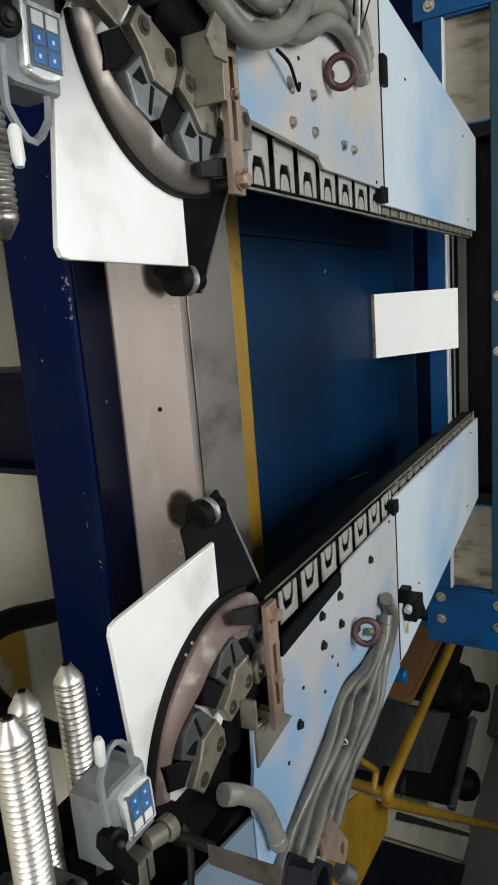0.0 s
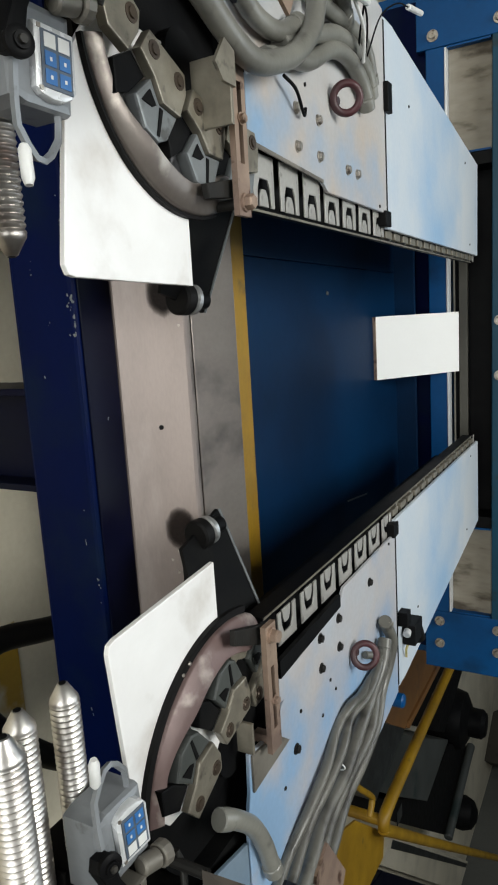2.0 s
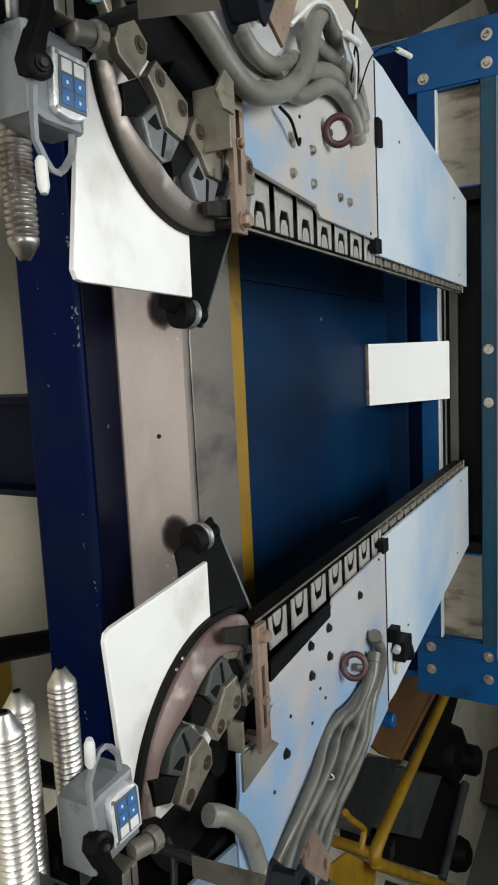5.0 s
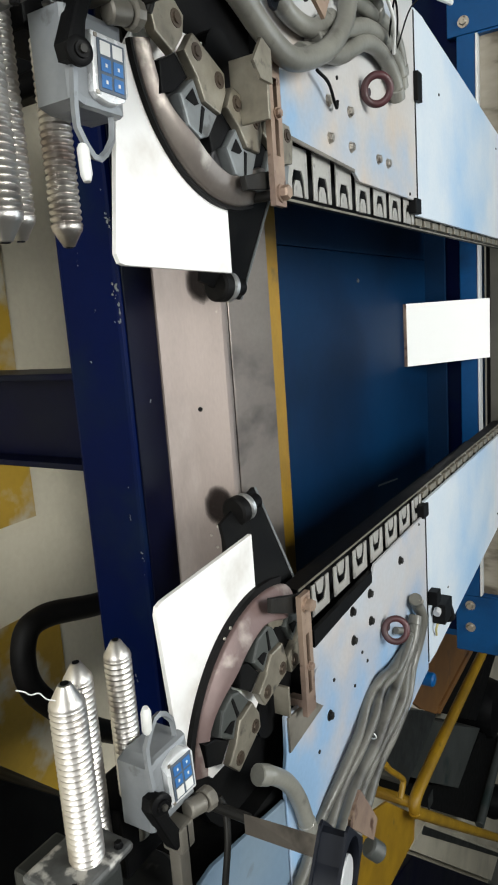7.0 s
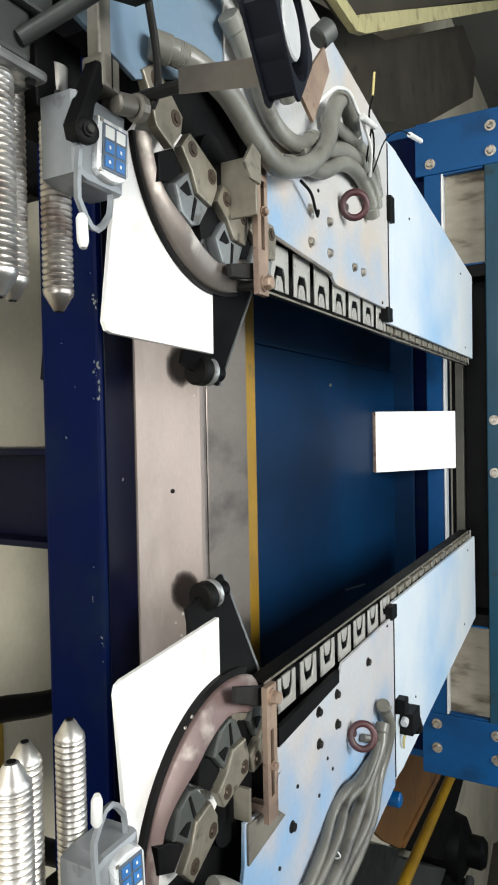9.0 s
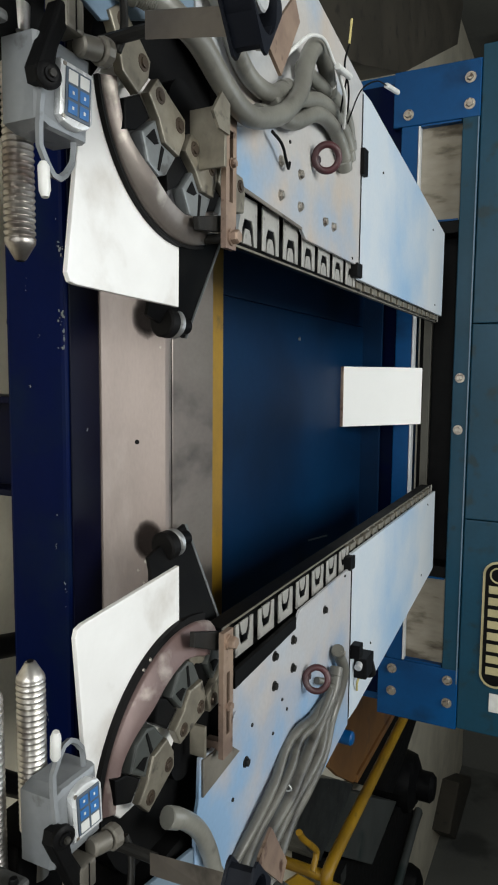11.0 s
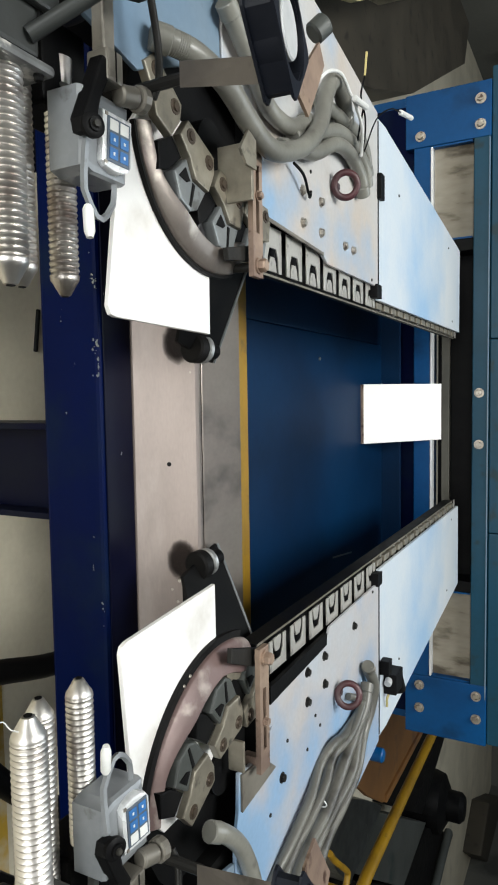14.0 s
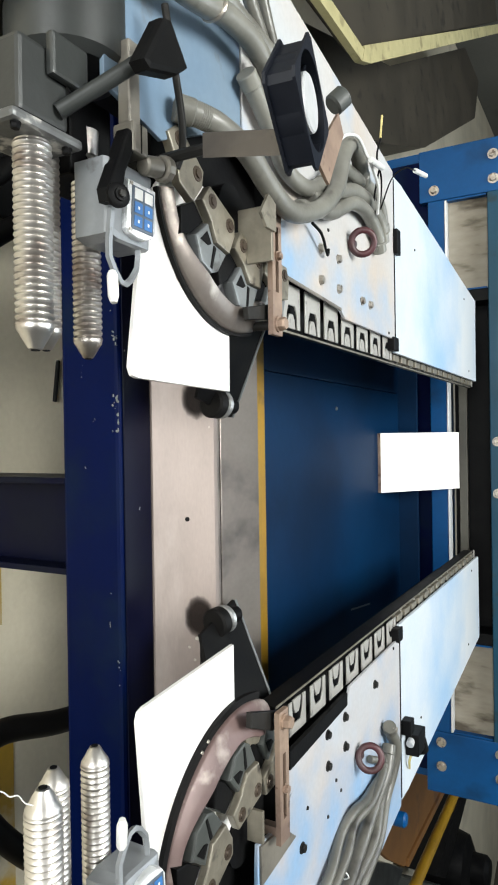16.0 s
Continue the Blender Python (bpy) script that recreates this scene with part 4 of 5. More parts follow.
# ---- edge feelers ----
def feeler(s):
    e = thing("edge_feeler", at(s, 0.323, -0.30, 0.967), "grey cast edge feeler with a blue four-key pad", "edge sensor", "edge feelers")
    body = [(0.290, -0.335), (0.286, -0.322), (0.286, -0.276), (0.358, -0.270), (0.358, -0.335)]
    part("housing", prism(bmesh.new(), mx(s, body), 0.967, 1.006, 0.006), SENSORGREY, e)
    tilt = Matrix.Rotation(s * radians(4), 3, "Z") @ Matrix.Rotation(radians(7), 3, "X")
    mid = Vector(at(s, 0.317, -0.298, 1.0125))

    def pad(name, x0, x1, y0, y1, z0, z1, material, parent, bevel=0.001, label=""):
        bm = bmesh.new()
        box(bm, (s * x0 * 0.78, y0 * 0.84, z0), (s * x1 * 0.78, y1 * 0.84, z1), bevel)
        bmesh.ops.rotate(bm, cent=(0, 0, 0), matrix=tilt, verts=bm.verts)
        bmesh.ops.translate(bm, vec=mid, verts=bm.verts)
        return part(name, bm, material, parent, label)

    bez = [(0.031, -0.0225), (0.031, 0.0205), (-0.021, 0.0215), (-0.028, 0.0175), (-0.033, 0.0085), (-0.0345, -0.004), (-0.032, -0.0165), (-0.027, -0.0225)]
    bm = prism(bmesh.new(), [(s * x * 0.78, y * 0.84) for x, y in bez], -0.012, 0.002, 0.0030)
    bmesh.ops.rotate(bm, cent=(0, 0, 0), matrix=tilt, verts=bm.verts)
    bmesh.ops.translate(bm, vec=mid, verts=bm.verts)
    panel = part("key_panel", bm, SILVER, e, "silver framed key panel with a domed end")
    pad("key_field", -0.026, 0.025, -0.0165, 0.0165, 0.0021, 0.0030, KEYDARK, panel, 0.0004)
    for x0, x1 in ((-0.0225, -0.0095), (-0.0065, 0.0065)):
        for y0, y1 in ((-0.0135, -0.0015), (0.0015, 0.0135)):
            pad("key", x0, x1, y0, y1, 0.0031, 0.0038, KEYBLUE, panel, 0.0003)
            xm, ym = (x0 + x1) / 2, (y0 + y1) / 2
            pad("key_mark", xm - 0.002, xm + 0.0015, ym - 0.0012, ym + 0.0012, 0.0039, 0.0042, OFFWHITE, panel, 0)
    for y0, y1 in ((-0.0135, -0.0015), (0.0015, 0.0135)):
        pad("name_field", 0.0095, 0.0225, y0, y1, 0.0031, 0.0037, OFFWHITE, panel, 0.0003)
    for x in (-0.0275, 0.0265):
        pad("panel_screw", x - 0.0018, x + 0.0018, -0.0195, -0.0160, 0.002, 0.0032, BOLT, panel, 0)
    loop = [(0.310, -0.334, 1.008), (0.296, -0.334, 1.006), (0.284, -0.332, 1.003), (0.270, -0.331, 1.002), (0.258, -0.322, 1.001), (0.251, -0.314, 1.000), (0.250, -0.306, 1.0), (0.256, -0.297, 0.999), (0.268, -0.287, 0.998), (0.280, -0.285, 0.998), (0.290, -0.285, 0.998)]
    lp = part("loop", hose(bmesh.new(), [at(s, *p) for p in loop], 0.0032, 4, 1), SENSORGREY, e, "bent flat wire loop", True)
    part("finger", lathe(bmesh.new(), at(s, 0.258, -0.326, 1.001), at(s, 0.226, -0.330, 1.006), [(0, 0.003), (0.004, 0.0050), (0.024, 0.0050), (0.030, 0.003)], 12), OFFWHITE, lp, "white plastic finger", True)
    part("clamp", prism(bmesh.new(), mx(s, [(0.313, -0.343), (0.324, -0.346), (0.385, -0.318), (0.385, -0.300), (0.345, -0.322), (0.314, -0.330)]), 1.002, 1.016, 0.003), BLACK, e)
    kn = part("side_knob", lathe(bmesh.new(), at(s, 0.3185, -0.3365, 1.0162), at(s, 0.3175, -0.3445, 1.040), [(0, 0.0105), (0.0045, 0.0108), (0.0060, 0.0085), (0.0062, 0.0060), (0.0085, 0.0058)], 20), BLACK, e, "", True)
    part("knob_screw", lathe(bmesh.new(), at(s, 0.3180, -0.3395, 1.0248), at(s, 0.3170, -0.3475, 1.049), [(0, 0.0034), (0.002, 0.0030)], 10), GREYDARK, kn)
    part("post", boxed(at(s, 0.3945, -0.3110, 0.998), at(s, 0.470, -0.2955, 1.012), 0.002), OLIVEGREY, e, "worn olive grey post")
    pb = part("post_block", boxed(at(s, 0.366, -0.3140, 0.994), at(s, 0.394, -0.2920, 1.018), 0.003), OLIVEGREY, e, "worn olive grey clamp block")
    part("slit", boxed(at(s, 0.3665, -0.3037, 1.0182), at(s, 0.3935, -0.3023, 1.0186)), BLACK, pb)
    cp = part("coupling", rod(bmesh.new(), at(s, 0.362, -0.2915, 1.010), at(s, 0.366, -0.2700, 1.014), 0.0095, 18, 0.002), OLIVEGREY, e, "", True)
    part("nut", rod(bmesh.new(), at(s, 0.366, -0.2697, 1.014), at(s, 0.367, -0.2580, 1.015), 0.0125, 12, 0.002), OLIVEGREY, cp)
    part("cable", hose(bmesh.new(), [at(s, 0.370, -0.253, 1.022), at(s, 0.386, -0.252, 1.028), at(s, 0.41, -0.262, 1.035), at(s, 0.45, -0.272, 1.035), at(s, 0.51, -0.28, 1.03)], 0.0036, 10, 8), GREYDARK, cp, "", True)


for s in (-1, 1):
    feeler(s)

# ---- cooling fans on flat brackets ----
def fan(s):
    f = thing("cooling_fan", at(s, 0.415, -0.19, 1.0), "black axial cooling fan with pale hub on a flat bracket", "fan", "cooling fans")
    mid = Vector(at(s, 0.3806, -0.2857, 1.166))
    turn = Matrix(((-0.6835, 0.7292, -0.0334), (-0.7243, -0.6719, 0.1546), (0.0903, 0.1299, 0.9874)))
    if s > 0:
        flip = Matrix(((-1, 0, 0), (0, 1, 0), (0, 0, 1)))
        turn = flip @ turn @ flip
    H, T, R = 0.0415, 0.0130, 0.0385

    def put(name, bm, material, parent, label="", smooth=False):
        bmesh.ops.rotate(bm, cent=(0, 0, 0), matrix=turn, verts=bm.verts)
        bmesh.ops.translate(bm, vec=mid, verts=bm.verts)
        return part(name, bm, material, parent, label, smooth)

    # two square flanges with a round hole, joined by a drum
    bm = bmesh.new()
    seg = 40
    for z0, z1 in ((-T, -T + 0.0025), (T - 0.0025, T)):
        rows = []
        for i in range(seg):
            a = math.tau * (i + 0.5) / seg
            c, d = math.cos(a), math.sin(a)
            k = H / max(abs(c), abs(d))
            rows.append([bm.verts.new(v) for v in ((R * c, R * d, z0), (k * c, k * d, z0), (k * c, k * d, z1), (R * c, R * d, z1))])
        for i in range(seg):
            for j in range(4):
                bm.faces.new((rows[i][j], rows[(i + 1) % seg][j], rows[(i + 1) % seg][(j + 1) % 4], rows[i][(j + 1) % 4]))
    rows = []
    for i in range(seg):
        a = math.tau * (i + 0.5) / seg
        q = (H - 0.004) / max(abs(math.cos(a)), abs(math.sin(a)))
        rows.append([bm.verts.new((r * math.cos(a), r * math.sin(a), z)) for r, z in ((R, -T + 0.0025), (q, -T + 0.0025), (q, T - 0.0025), (R, T - 0.0025))])
    for i in range(seg):
        for j in range(4):
            bm.faces.new((rows[i][j], rows[(i + 1) % seg][j], rows[(i + 1) % seg][(j + 1) % 4], rows[i][(j + 1) % 4]))
    put("frame", bm, FANBLACK, f, "", True)
    put("hub", lathe(bmesh.new(), (0, 0, -0.0125), (0, 0, 1), [(0, 0.0235), (0.0225, 0.0235), (0.0240, 0.022)], 32), PALEGREY, f, "pale round hub label", True)
    for k in range(5):
        a = math.tau * k / 5
        bm = boxed((0.0225, -0.009, -0.001), (0.0375, 0.009, 0.001), 0, Euler((radians(35), 0, 0)))
        bmesh.ops.translate(bm, vec=(0.0, 0, 0), verts=bm.verts)
        bmesh.ops.rotate(bm, cent=(0, 0, 0), matrix=Matrix.Rotation(a, 3, "Z"), verts=bm.verts)
        put("blade", bm, FANBLACK, f)
    for a in (0.6, 2.7, 4.8):
        bm = boxed((0.0225, -0.002, -T + 0.0005), (0.0400, 0.002, -T + 0.0030))
        bmesh.ops.rotate(bm, cent=(0, 0, 0), matrix=Matrix.Rotation(a, 3, "Z"), verts=bm.verts)
        put("strut", bm, FANBLACK, f)
    bm = bmesh.new()
    quad = [(0.391, -0.264, 1.062), (0.368, -0.264, 1.062), (0.346, -0.280, 1.1485), (0.366, -0.285, 1.1485)]
    lo = [bm.verts.new(at(s, a, y, z - 0.003)) for a, y, z in quad]
    hi = [bm.verts.new(at(s, a, y, z)) for a, y, z in quad]
    bm.faces.new(lo[::-1]), bm.faces.new(hi)
    for k in range(4):
        bm.faces.new((lo[k], lo[(k + 1) % 4], hi[(k + 1) % 4], hi[k]))
    part("bracket", bm, BRACKETGREY, f, "flat brown-grey bracket")
    part("post", rod(bmesh.new(), at(s, 0.380, -0.256, 0.985), at(s, 0.380, -0.256, 1.060), 0.0055, 10), GREYDARK, f)
    part("tab", prism(bmesh.new(), mx(s, [(0.413, -0.192), (0.397, -0.180), (0.337, -0.219), (0.350, -0.245), (0.356, -0.247)]), 1.163, 1.166), RUST, f, "brown mounting tab")
    part("tab_screw", rod(bmesh.new(), at(s, 0.420, -0.194, 1.160), at(s, 0.432, -0.186, 1.170), 0.0105, 16, 0.002), LIDGREY, f, "", True)


for s in (-1, 1):
    fan(s)

# ---- conduits and cables on the arms ----
def conduit(s, points, r, label, rib=0.0, material=None, steps=10, group="conduits"):
    h = part("conduit", hose(bmesh.new(), [at(s, *p) for p in points], r, 14, steps, rib), material or CONDUIT, None, "", True)
    for i, j in ((0, 1), (-1, -2)):
        p, q = Vector(at(s, *points[i])), Vector(at(s, *points[j]))
        part("cuff", rod(bmesh.new(), p, p + (q - p).normalized() * r * 1.6, r * 1.12, 14, r * 0.1), material or CONDUIT, h, "", True)
    return tagged(h, label, "conduit", group)


BIG = [(0.442, -0.232, 1.006), (0.438, -0.212, 1.022), (0.433, -0.188, 1.033), (0.424, -0.141, 1.038), (0.403, -0.085, 1.037), (0.392, -0.040, 1.036), (0.397, 0.005, 1.035), (0.427, 0.08, 1.035), (0.472, 0.136, 1.036), (0.523, 0.158, 1.038), (0.555, 0.188, 1.037), (0.563, 0.225, 1.034), (0.556, 0.262, 1.028), (0.54, 0.31, 1.016)]
conduit(-1, BIG, 0.0127, "thick grey corrugated conduit looping over the arm cover", 0.018, None, 22)
conduit(-1, [(0.42, 0.05, 1.013), (0.439, 0.115, 1.014), (0.449, 0.169, 1.016), (0.488, 0.254, 1.016), (0.495, 0.323, 1.016), (0.475, 0.385, 1.015), (0.447, 0.412, 1.012)], 0.0118, "grey conduit lying on the arm cover")
conduit(-1, [(0.445, 0.09, 1.013), (0.471, 0.147, 1.014), (0.492, 0.204, 1.016), (0.512, 0.267, 1.016), (0.516, 0.338, 1.016), (0.498, 0.405, 1.015), (0.468, 0.430, 1.012)], 0.0118, "grey conduit lying on the arm cover")
conduit(-1, [(0.533, 0.19, 1.016), (0.535, 0.255, 1.018), (0.540, 0.335, 1.018), (0.528, 0.400, 1.017), (0.490, 0.440, 1.012)], 0.0105, "grey conduit lying on the arm cover")
conduit(-1, [(0.532, -0.33, 1.03), (0.541, -0.255, 1.03), (0.547, -0.215, 1.032), (0.557, -0.175, 1.033), (0.561, -0.117, 1.032), (0.552, -0.069, 1.028), (0.535, 0.003, 1.022), (0.51, 0.06, 1.016)], 0.0125, "thick grey corrugated conduit crossing the inlet cover", 0.018, None, 22)
tagged(part("hose_clamp", ring(bmesh.new(), at(-1, 0.5525, -0.195, 1.0325), (0.25, 1, 0), 0.0138, 0.0028, 22, 8), BOLT, None, "", True), "zinc hose clamp round the thick conduit", "hose clamp")
conduit(-1, [(0.655, -0.125, 1.018), (0.622, -0.095, 1.020), (0.593, -0.064, 1.020), (0.560, -0.020, 1.018), (0.535, 0.035, 1.014)], 0.0082, "dark grey conduit lying beside the fan", 0, DARKCONDUIT)
conduit(-1, [(0.675, -0.085, 1.016), (0.642, -0.058, 1.018), (0.608, -0.036, 1.018), (0.575, -0.002, 1.016), (0.548, 0.05, 1.012)], 0.0075, "dark grey conduit lying beside the fan", 0, DARKCONDUIT)
conduit(-1, [(0.535, -0.10, 1.016), (0.50, -0.045, 1.016), (0.466, 0.0, 1.014), (0.455, 0.04, 1.014), (0.46, 0.09, 1.014), (0.485, 0.14, 1.016)], 0.0115, "grey conduit lying on the arm cover")
conduit(-1, [(0.66, -0.40, 1.02), (0.60, -0.22, 1.02), (0.585, -0.08, 1.02), (0.58, 0.04, 1.02)], 0.011, "grey corrugated conduit along the arm", 0.04, None, 30)
conduit(-1, [(0.49, 0.06, 1.05), (0.526, 0.103, 1.056), (0.545, 0.136, 1.056), (0.556, 0.178, 1.056), (0.548, 0.221, 1.053), (0.541, 0.263, 1.050), (0.521, 0.307, 1.045), (0.494, 0.345, 1.03)], 0.0026, "thin white cable over the arm cover", 0, OFFWHITE)
for p0, rr, lb in (([(0.49, 0.36, 1.015), (0.510, 0.33, 1.04), (0.539, 0.307, 1.05), (0.567, 0.285, 1.05), (0.606, 0.305, 1.05)], 0.0016, "loose black wire with a bare yellow end"),
                   ([(0.50, 0.41, 1.003), (0.515, 0.37, 1.03), (0.574, 0.404, 1.04), (0.623, 0.494, 1.04), (0.641, 0.562, 1.04)], 0.0013, "loose black wire with a connector"),
                   ([(0.49, 0.39, 1.003), (0.52, 0.33, 1.03), (0.55, 0.291, 1.052)], 0.0016, "loose black wire with a pale joint")):
    tagged(part("wire", hose(bmesh.new(), [at(-1, *p) for p in p0], rr, 6, 8), BLACK, None, "", True), lb, "wire", "loose wires")
tagged(part("wire_end", rod(bmesh.new(), at(-1, 0.606, 0.305, 1.05), at(-1, 0.646, 0.312, 1.051), 0.0020, 8), COPPER), "bare yellow wire end above the cover", "wire", "loose wires")
tagged(part("connector", rod(bmesh.new(), at(-1, 0.641, 0.562, 1.04), at(-1, 0.660, 0.650, 1.04), 0.005, 10, 0.001), OFFWHITE), "small pale cable connector on a wire", "connector", "loose wires")
tagged(part("connector", rod(bmesh.new(), at(-1, 0.55, 0.291, 1.057), at(-1, 0.538, 0.222, 1.060), 0.005, 10, 0.001), OFFWHITE), "small pale cable connector on a wire", "connector", "loose wires")
tagged(part("cable_gland", boxed(at(-1, 0.474, 0.536, 1.0), at(-1, 0.524, 0.562, 1.009), 0.002), BLACK), "black cable gland block at the cover joint", "block")
tagged(part("spring_clip", hose(bmesh.new(), [at(-1, 0.415, 0.10, 1.012), at(-1, 0.405, 0.125, 1.016), at(-1, 0.388, 0.152, 1.012), at(-1, 0.385, 0.168, 1.008), at(-1, 0.395, 0.172, 1.008)], 0.0022, 8, 8), BLACK, None, "", True), "bent black wire clip on the cover", "clip")

for pts, r in (([(0.664, -0.20), (0.626, -0.08), (0.595, 0.0), (0.567, 0.065), (0.540, 0.135), (0.515, 0.195), (0.502, 0.240), (0.508, 0.285), (0.511, 0.330), (0.500, 0.372), (0.480, 0.400)], 0.0080),
               ([(0.675, -0.15), (0.632, -0.02), (0.597, 0.072), (0.571, 0.138), (0.549, 0.199), (0.528, 0.255), (0.520, 0.305), (0.506, 0.355), (0.488, 0.395)], 0.0085),
               ([(0.690, -0.10), (0.655, 0.03), (0.618, 0.125), (0.594, 0.198), (0.562, 0.266), (0.537, 0.335), (0.499, 0.388), (0.462, 0.415)], 0.0112),
               ([(0.705, -0.06), (0.668, 0.07), (0.638, 0.160), (0.610, 0.237), (0.585, 0.315), (0.552, 0.366), (0.510, 0.402)], 0.0102),
               ([(0.715, 0.0), (0.680, 0.12), (0.650, 0.210), (0.624, 0.279), (0.600, 0.350), (0.562, 0.408), (0.520, 0.438), (0.478, 0.448), (0.443, 0.432), (0.430, 0.418)], 0.0112),
               ([(0.455, 0.330), (0.464, 0.352), (0.482, 0.385), (0.480, 0.410)], 0.0060)):
    n = len(pts) - 1
    conduit(1, [(x, y, 1.001 + r + 0.004 * math.sin(2.1 * i + 40 * r) * (0 < i < n) + 0.004 * (i > n - 3)) for i, (x, y) in enumerate(pts)], r, "dark grey cable conduit lying on the arm cover", 0, DARKCONDUIT)
tagged(part("conduit_screw", hexbolt(bmesh.new(), at(1, 0.436, 0.424, 1.0225), 0.0055, 0.005, (0, 0, 1), 1.3), BOLT), "zinc screw on the conduit end", "screw")
tagged(part("cable_tie", ring(bmesh.new(), at(1, 0.572, 0.185, 1.010), (0.5, -1, 0), 0.0105, 0.0012, 18, 6), OFFWHITE, None, "", True), "white cable tie round a conduit", "cable tie")
tagged(part("wire", hose(bmesh.new(), [at(1, 0.548, 0.585, 1.012), at(1, 0.562, 0.577, 1.008), at(1, 0.585, 0.590, 1.004)], 0.0026, 8, 8), COPPER, None, "", True), "short yellow wire below the limit switch", "wire")
tagged(part("wire", hose(bmesh.new(), [at(1, 0.505, 0.500, 1.006), at(1, 0.545, 0.470, 1.003), at(1, 0.585, 0.430, 1.002)], 0.0011, 6, 8), BLACK, None, "", True), "thin black wire lying on the arm cover", "wire")
part_sensor = thing("limit_switch", at(1, 0.535, 0.60, 1.0), "black limit switch with a cable gland on the arm cover", "limit switch")
part("body", boxed(at(1, 0.508, 0.575, 1.0), at(1, 0.552, 0.632, 1.028), 0.003), BLACK, part_sensor)
part("head", rod(bmesh.new(), at(1, 0.535, 0.625, 1.016), at(1, 0.565, 0.640, 1.018), 0.014, 16, 0.002), BLACK, part_sensor, "", True)
part("plunger", rod(bmesh.new(), at(1, 0.525, 0.565, 1.012), at(1, 0.520, 0.578, 1.012), 0.008, 14, 0.001), PALEGREY, part_sensor, "", True)
part("block", boxed(at(1, 0.470, 0.548, 1.0), at(1, 0.50, 0.575, 1.02), 0.002), BLACK, part_sensor)
conduit(1, [(0.420, -0.150, 1.004), (0.432, -0.130, 1.010), (0.470, -0.091, 1.010), (0.515, -0.064, 1.010), (0.573, -0.043, 1.010)], 0.0115, "thick grey conduit bending over the inlet cover")

stub = thing("blue_valve", (0.790, 0.734, 0.88), "blue painted valve body under the arm's edge", "valve")
part("body", rod(bmesh.new(), (0.790, 0.734, 0.90), (0.790, 0.734, 0.955), 0.017, 16, 0.004), BLUE, stub, "", True)
part("stem", boxed((0.710, 0.722, 0.90), (0.770, 0.746, 0.93), 0.003), BLUE, stub)

# ---- background on the operator's far side ----
rail = thing("guard_rail", (2.0, 1.75, 0), "yellow tubular guard rail with a rounded corner beside the machine", "guard rail")
part("post", rod(bmesh.new(), (2.02, 1.765, 0), (2.02, 1.765, 0.54), 0.024), YELLOW, rail)
part("rail", hose(bmesh.new(), [(1.94, 3.3, 0.55), (1.955, 2.6, 0.55), (1.975, 1.98, 0.55), (1.985, 1.82, 0.55), (2.005, 1.755, 0.55), (2.06, 1.765, 0.55), (2.16, 1.88, 0.55), (3.2, 3.09, 0.55), (4.77, 4.93, 0.55)], 0.026, 14, 8), YELLOW, rail, "", True)
part("bracket", hose(bmesh.new(), [(1.66, 1.50, 0.52), (1.72, 1.55, 0.52), (1.85, 1.685, 0.52), (1.885, 1.70, 0.52), (1.93, 1.66, 0.52)], 0.013, 10, 6), YELLOW, rail, "bent yellow tube", True)
part("plate", prism(bmesh.new(), [(1.62, 0.85), (1.70, 1.22), (1.79, 1.35), (1.88, 1.56), (2.10, 1.80), (2.21, 1.90), (2.31, 1.88), (2.28, 1.52), (2.02, 0.95)], 0.49, 0.50, 0.003), YELLOW, rail, "yellow foot plate")
sheet = thing("ochre_panel", (1.55, 2.1, 0), "ochre brown sheet panel along the machine's side", "panel")
part("sheet", prism(bmesh.new(), [(1.30, 1.90), (1.62, 1.90), (1.74, 2.04), (1.90, 2.27), (1.87, 3.2), (1.30, 3.2)], 0.48, 0.50, 0.004), ORANGE, sheet)
part("side", boxed((1.30, 1.95, 0.0), (1.33, 3.2, 0.479)), ORANGE, sheet)
# ochre colour here stands for the yellow rail lying in shade
part("rim", boxed((1.875, 2.30, 0.44), (1.915, 3.2, 0.512), 0.004), ORANGE, sheet, "ochre strip in the tone of the shaded rail")
part("clip", boxed((1.935, 2.72, 0.44), (1.975, 2.80, 0.47), 0.004), YELLOW, sheet)
# dark slab put over the floor where it lies in shade
pan = thing("floor_shade_slab", (2.4, 2.6, 0), "dark grey slab standing for shaded floor below the ochre panel", "pan")
part("pan", prism(bmesh.new(), [(2.05, 2.45), (2.38, 3.0), (2.57, 3.28), (2.585, 3.23), (2.665, 2.73), (2.68, 2.66), (2.49, 2.47), (2.25, 2.28)], 0.0, 0.20, 0.006), GEARGREY, pan)
unit = thing("floor_drive", (3.2, 3.5, 0), "dark floor-mounted drive with a grey lid and a slide bar", "drive")
part("bed", prism(bmesh.new(), [(2.70, 2.72), (2.83, 2.72), (4.16, 4.30), (4.05, 5.42), (3.33, 4.32), (3.29, 3.62)], 0.0, 0.25, 0.01), BLACK, unit)
part("lid", prism(bmesh.new(), [(2.60, 3.24), (3.13, 4.08), (3.19, 3.42), (2.68, 2.75)], 0.0, 0.30, 0.008), LIDGREY, unit, "grey sheet lid")
# black slab laid for the strip of shadow beside the rail
part("channel", prism(bmesh.new(), [(2.63, 4.45), (2.78, 4.76), (2.99, 3.95), (2.83, 3.70)], 0.0, 0.30, 0.006), BLACK, unit)
part("slide_bar", rod(bmesh.new(), (3.71, 4.93, 0.30), (3.94, 4.02, 0.30), 0.035, 16, 0.005), LIDGREY, unit, "grey slide bar", True)
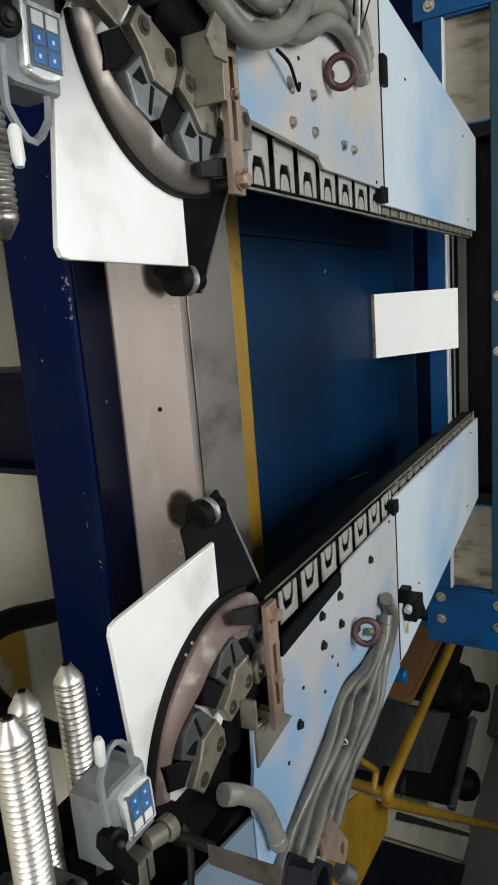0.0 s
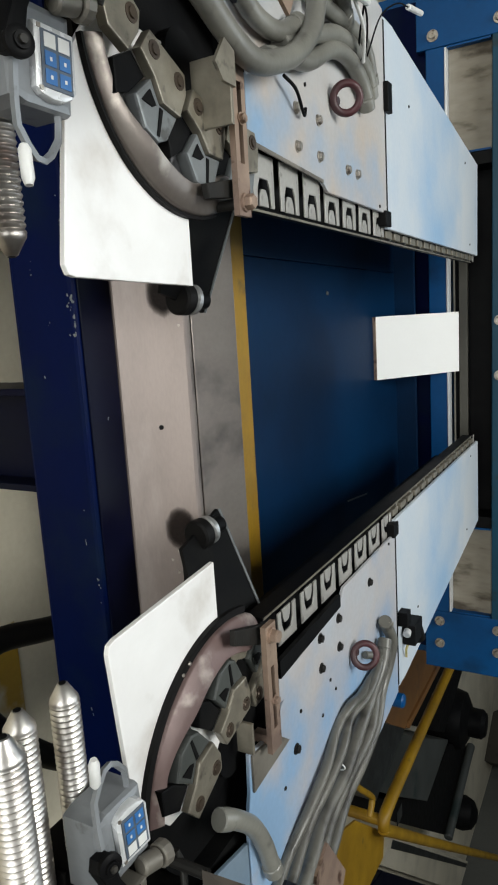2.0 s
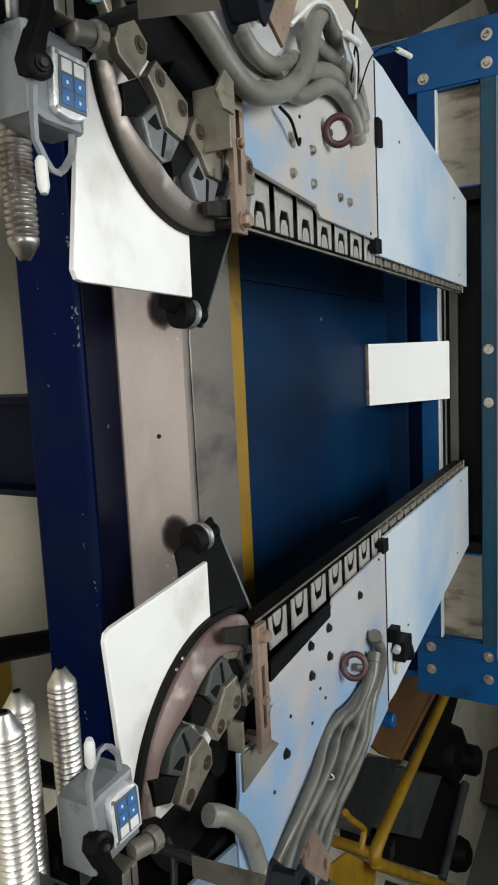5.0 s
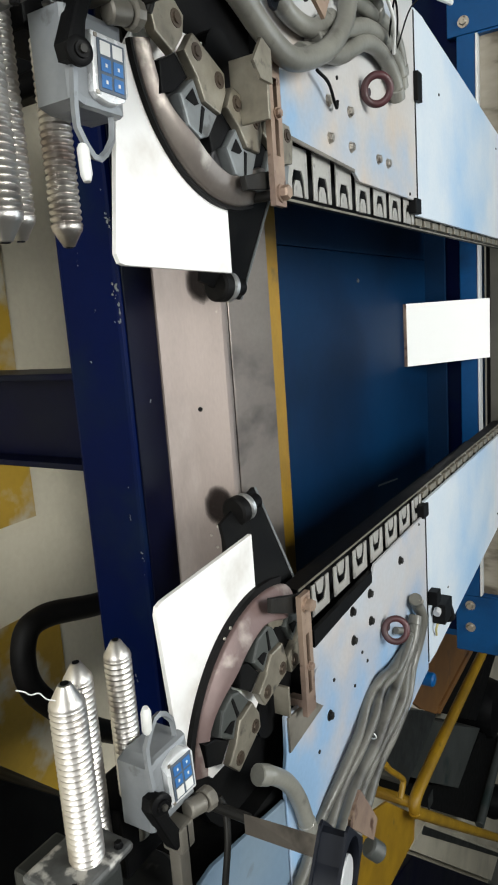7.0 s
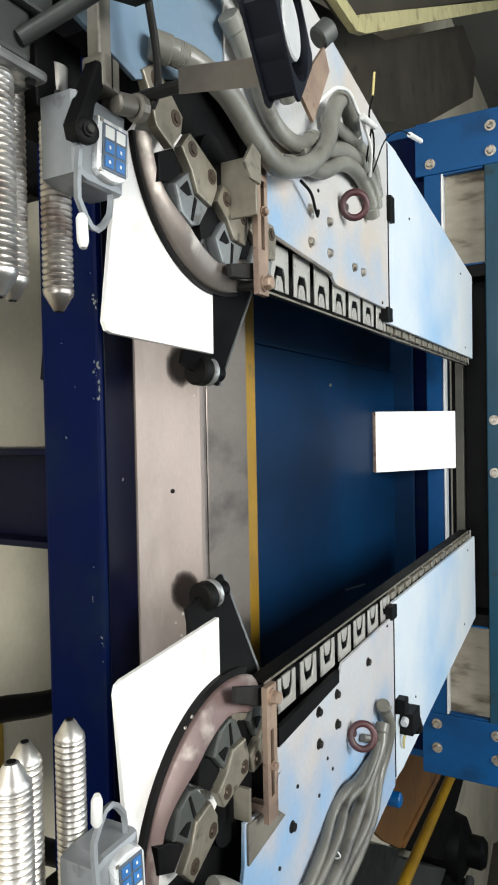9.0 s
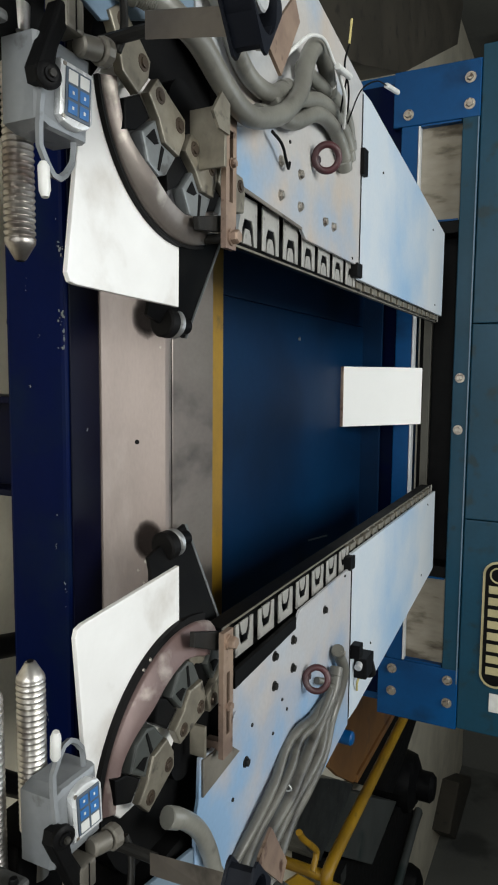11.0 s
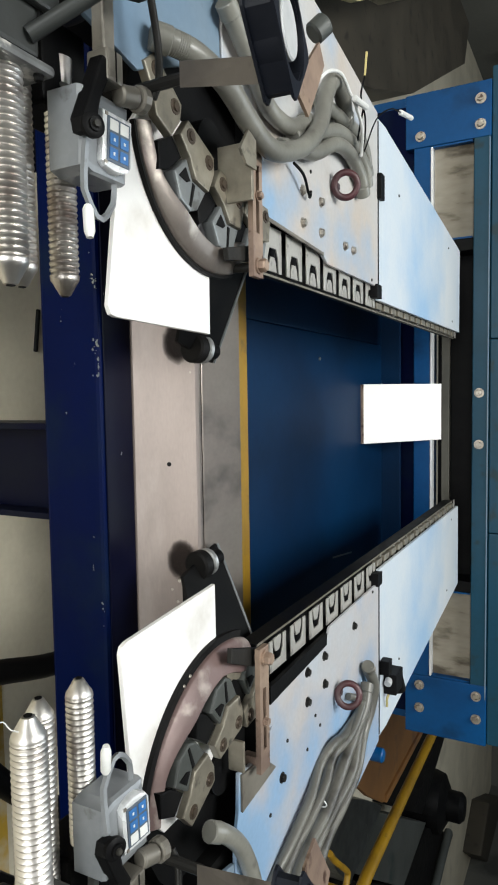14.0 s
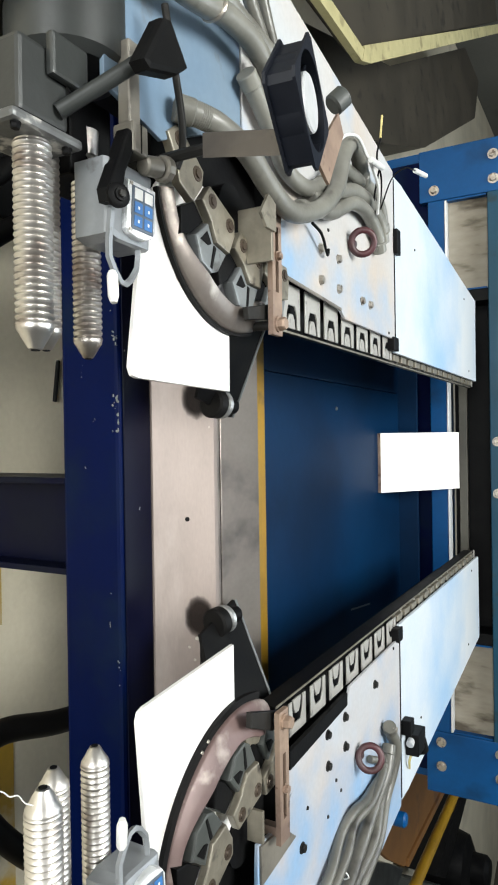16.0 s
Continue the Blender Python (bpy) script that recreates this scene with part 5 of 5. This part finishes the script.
part("tag", boxed((2.90, 2.88, 0.2505), (2.99, 2.98, 0.256), 0.002), GEARGREY, unit)
part("roller_end", lathe(bmesh.new(), (4.72, 5.32, 0.0), (4.72, 5.32, 1), [(0, 0.15), (0.16, 0.16), (0.24, 0.13), (0.28, 0.06)], 24), BLACK, unit, "", True)
mot = thing("floor_motor", (3.3, 4.6, 0), "round black motor with a raised cap standing on the floor", "motor")
part("body", lathe(bmesh.new(), (3.32, 4.68, 0.0), (3.32, 4.68, 1), [(0, 0.23), (0.22, 0.25), (0.30, 0.23), (0.345, 0.14)], 32), BLACK, mot, "", True)
part("cap", lathe(bmesh.new(), (3.32, 4.68, 0.345), (3.32, 4.68, 1), [(0, 0.12), (0.10, 0.12), (0.13, 0.09)], 28), BLACK, mot, "", True)
part("flange", boxed((3.56, 4.60, 0.0), (3.95, 5.0, 0.18), 0.02), BLACK, mot)
chest = thing("floor_chest", (5.2, 8.0, 0), "dark reddish grey chest with rounded edges on the floor", "chest")
part("body", prism(bmesh.new(), [(5.22, 8.00), (5.52, 7.35), (5.95, 7.9), (5.95, 9.3), (5.80, 9.2)], 0.0, 0.22, 0.03), DARKBROWN, chest)
kerb = thing("plinth", (4.2, 3.6, 0), "pale concrete plinth with a dark navy platform", "plinth")
part("slab", prism(bmesh.new(), [(3.52, 3.10), (3.58, 3.47), (5.9, 6.05), (5.9, 5.60)], 0.0, 0.05, 0.005), CONCRETE, kerb)
part("seam", prism(bmesh.new(), [(3.60, 3.36), (3.57, 3.41), (5.88, 5.99), (5.88, 5.93)], 0.0502, 0.053), GEARGREY, kerb, "dark strip on the plinth")
part("platform", prism(bmesh.new(), [(2.9, 1.2), (3.51, 3.05), (5.9, 5.55), (5.9, 1.2)], 0.0, 0.09, 0.005), NAVYDARK, kerb)

# ---- background behind the other arm ----
cab = thing("dark_cabinet", (-2.2, 2.6, 0), "dark brown cabinet with a cream door frame", "cabinet")
part("body", prism(bmesh.new(), [(-1.45, 2.05), (-1.62, 1.40), (-2.04, 2.686), (-3.151, 4.719), (-3.15, 5.30), (-2.75, 5.10), (-1.882, 3.411), (-1.60, 2.6)], 0.0, 0.36), DARKBROWN, cab)
part("door", prism(bmesh.new(), [(-1.46, 1.0), (-1.47, 1.50), (-3.3, 4.75), (-3.85, 4.3), (-3.85, 1.0)], 0.55, 0.598), DARKBROWN, cab)
part("frame_bar", prism(bmesh.new(), [(-1.405, 1.47), (-1.44, 1.56), (-3.26, 4.85), (-3.30, 4.80), (-1.475, 1.50)], 0.599, 0.625), CREAM, cab)
part("frame_bar", prism(bmesh.new(), [(-1.402, 1.0), (-1.402, 1.465), (-1.455, 1.49), (-1.455, 1.0)], 0.599, 0.625), CREAM, cab)
part("leg", boxed((-3.6, 1.2, 0.0), (-2.6, 1.6, 0.549)), DARKBROWN, cab)

# ---- black hoses below the inlet ----
for pts in ([(0.56, 0.55, 0.28), (0.525, 0.316, 0.30), (0.486, 0.15, 0.30), (0.515, 0.09, 0.30), (0.627, 0.096, 0.30), (0.78, 0.219, 0.30), (0.90, 0.36, 0.28)],):
    tagged(part("floor_hose", hose(bmesh.new(), pts, 0.026, 14, 12), RUBBER, None, "", True), "black rubber hose looping under the inlet", "hose", "floor hoses")
for pts in ([(-0.50, 0.02, 0.3), (-0.62, 0.14, 0.3), (-0.76, 0.30, 0.3), (-0.95, 0.5, 0.3)], [(-0.42, 0.04, 0.3), (-0.53, 0.18, 0.3), (-0.62, 0.34, 0.3), (-0.75, 0.55, 0.3)]):
    tagged(part("floor_hose", hose(bmesh.new(), pts, 0.022, 12, 8), RUBBER, None, "", True), "black rubber hose crossing below the inlet", "hose", "floor hoses")


# ---- black blocks added to darken the space under the inlets ----
col = thing("inlet_block", (0.80, -0.10, 0), "added black block filling the dark space below the inlet arm", "column")
part("body", prism(bmesh.new(), [(0.60, -0.15), (0.80, 0.05), (1.10, 0.05), (1.10, -0.60), (0.60, -0.60)], 0.013, 0.50, 0.006), BLACK, col)
part("foot_plate", boxed((0.56, -0.64, 0.0), (1.14, 0.09, 0.0125), 0.003), BLACK, col)

col = thing("inlet_block", (-0.85, 0.0, 0), "added black block filling the dark space below the inlet arm", "column")
part("body", prism(bmesh.new(), [(-0.545, 0.10), (-0.575, 0.34), (-1.10, 0.34), (-1.10, -0.60), (-0.545, -0.60)], 0.013, 0.30, 0.006), BLACK, col)
part("foot_plate", boxed((-1.14, -0.64, 0.0), (-0.54, 0.38, 0.0125), 0.003), BLACK, col)

part("motor_housing", prism(bmesh.new(), [(-0.95, -0.30), (-0.66, -0.30), (-0.68, -0.06), (-0.705, -0.01), (-0.775, 0.045), (-0.95, 0.06)], 0.3005, 0.60, 0.012), BLUE, col, "blue motor housing")
part("hazard_mark", prism(bmesh.new(), [(-0.668, 0.177), (-0.686, 0.210), (-0.656, 0.209), (-0.629, 0.176)], 0.3005, 0.303), YELLOW, col, "yellow paint mark")
tagged(part("thread", hose(bmesh.new(), [(0.172, -0.436, 0.970), (0.176, -0.430, 0.972), (0.183, -0.423, 0.970), (0.185, -0.416, 0.972), (0.195, -0.408, 0.970), (0.200, -0.401, 0.972)], 0.0006, 6, 6), OFFWHITE, None, "", True), "loose pale cotton thread caught on the rod tip", "thread")

tagged(part("rod_offcut", rod(bmesh.new(), (-0.326, 0.620, 0.006), (-0.209, 0.604, 0.006), 0.006, 8, 0.001), RUBBER, None, "", True), "short black rod offcut lying on the concrete floor", "rod")


def motions():
    """The machine stands still; only the camera goes."""


motions()
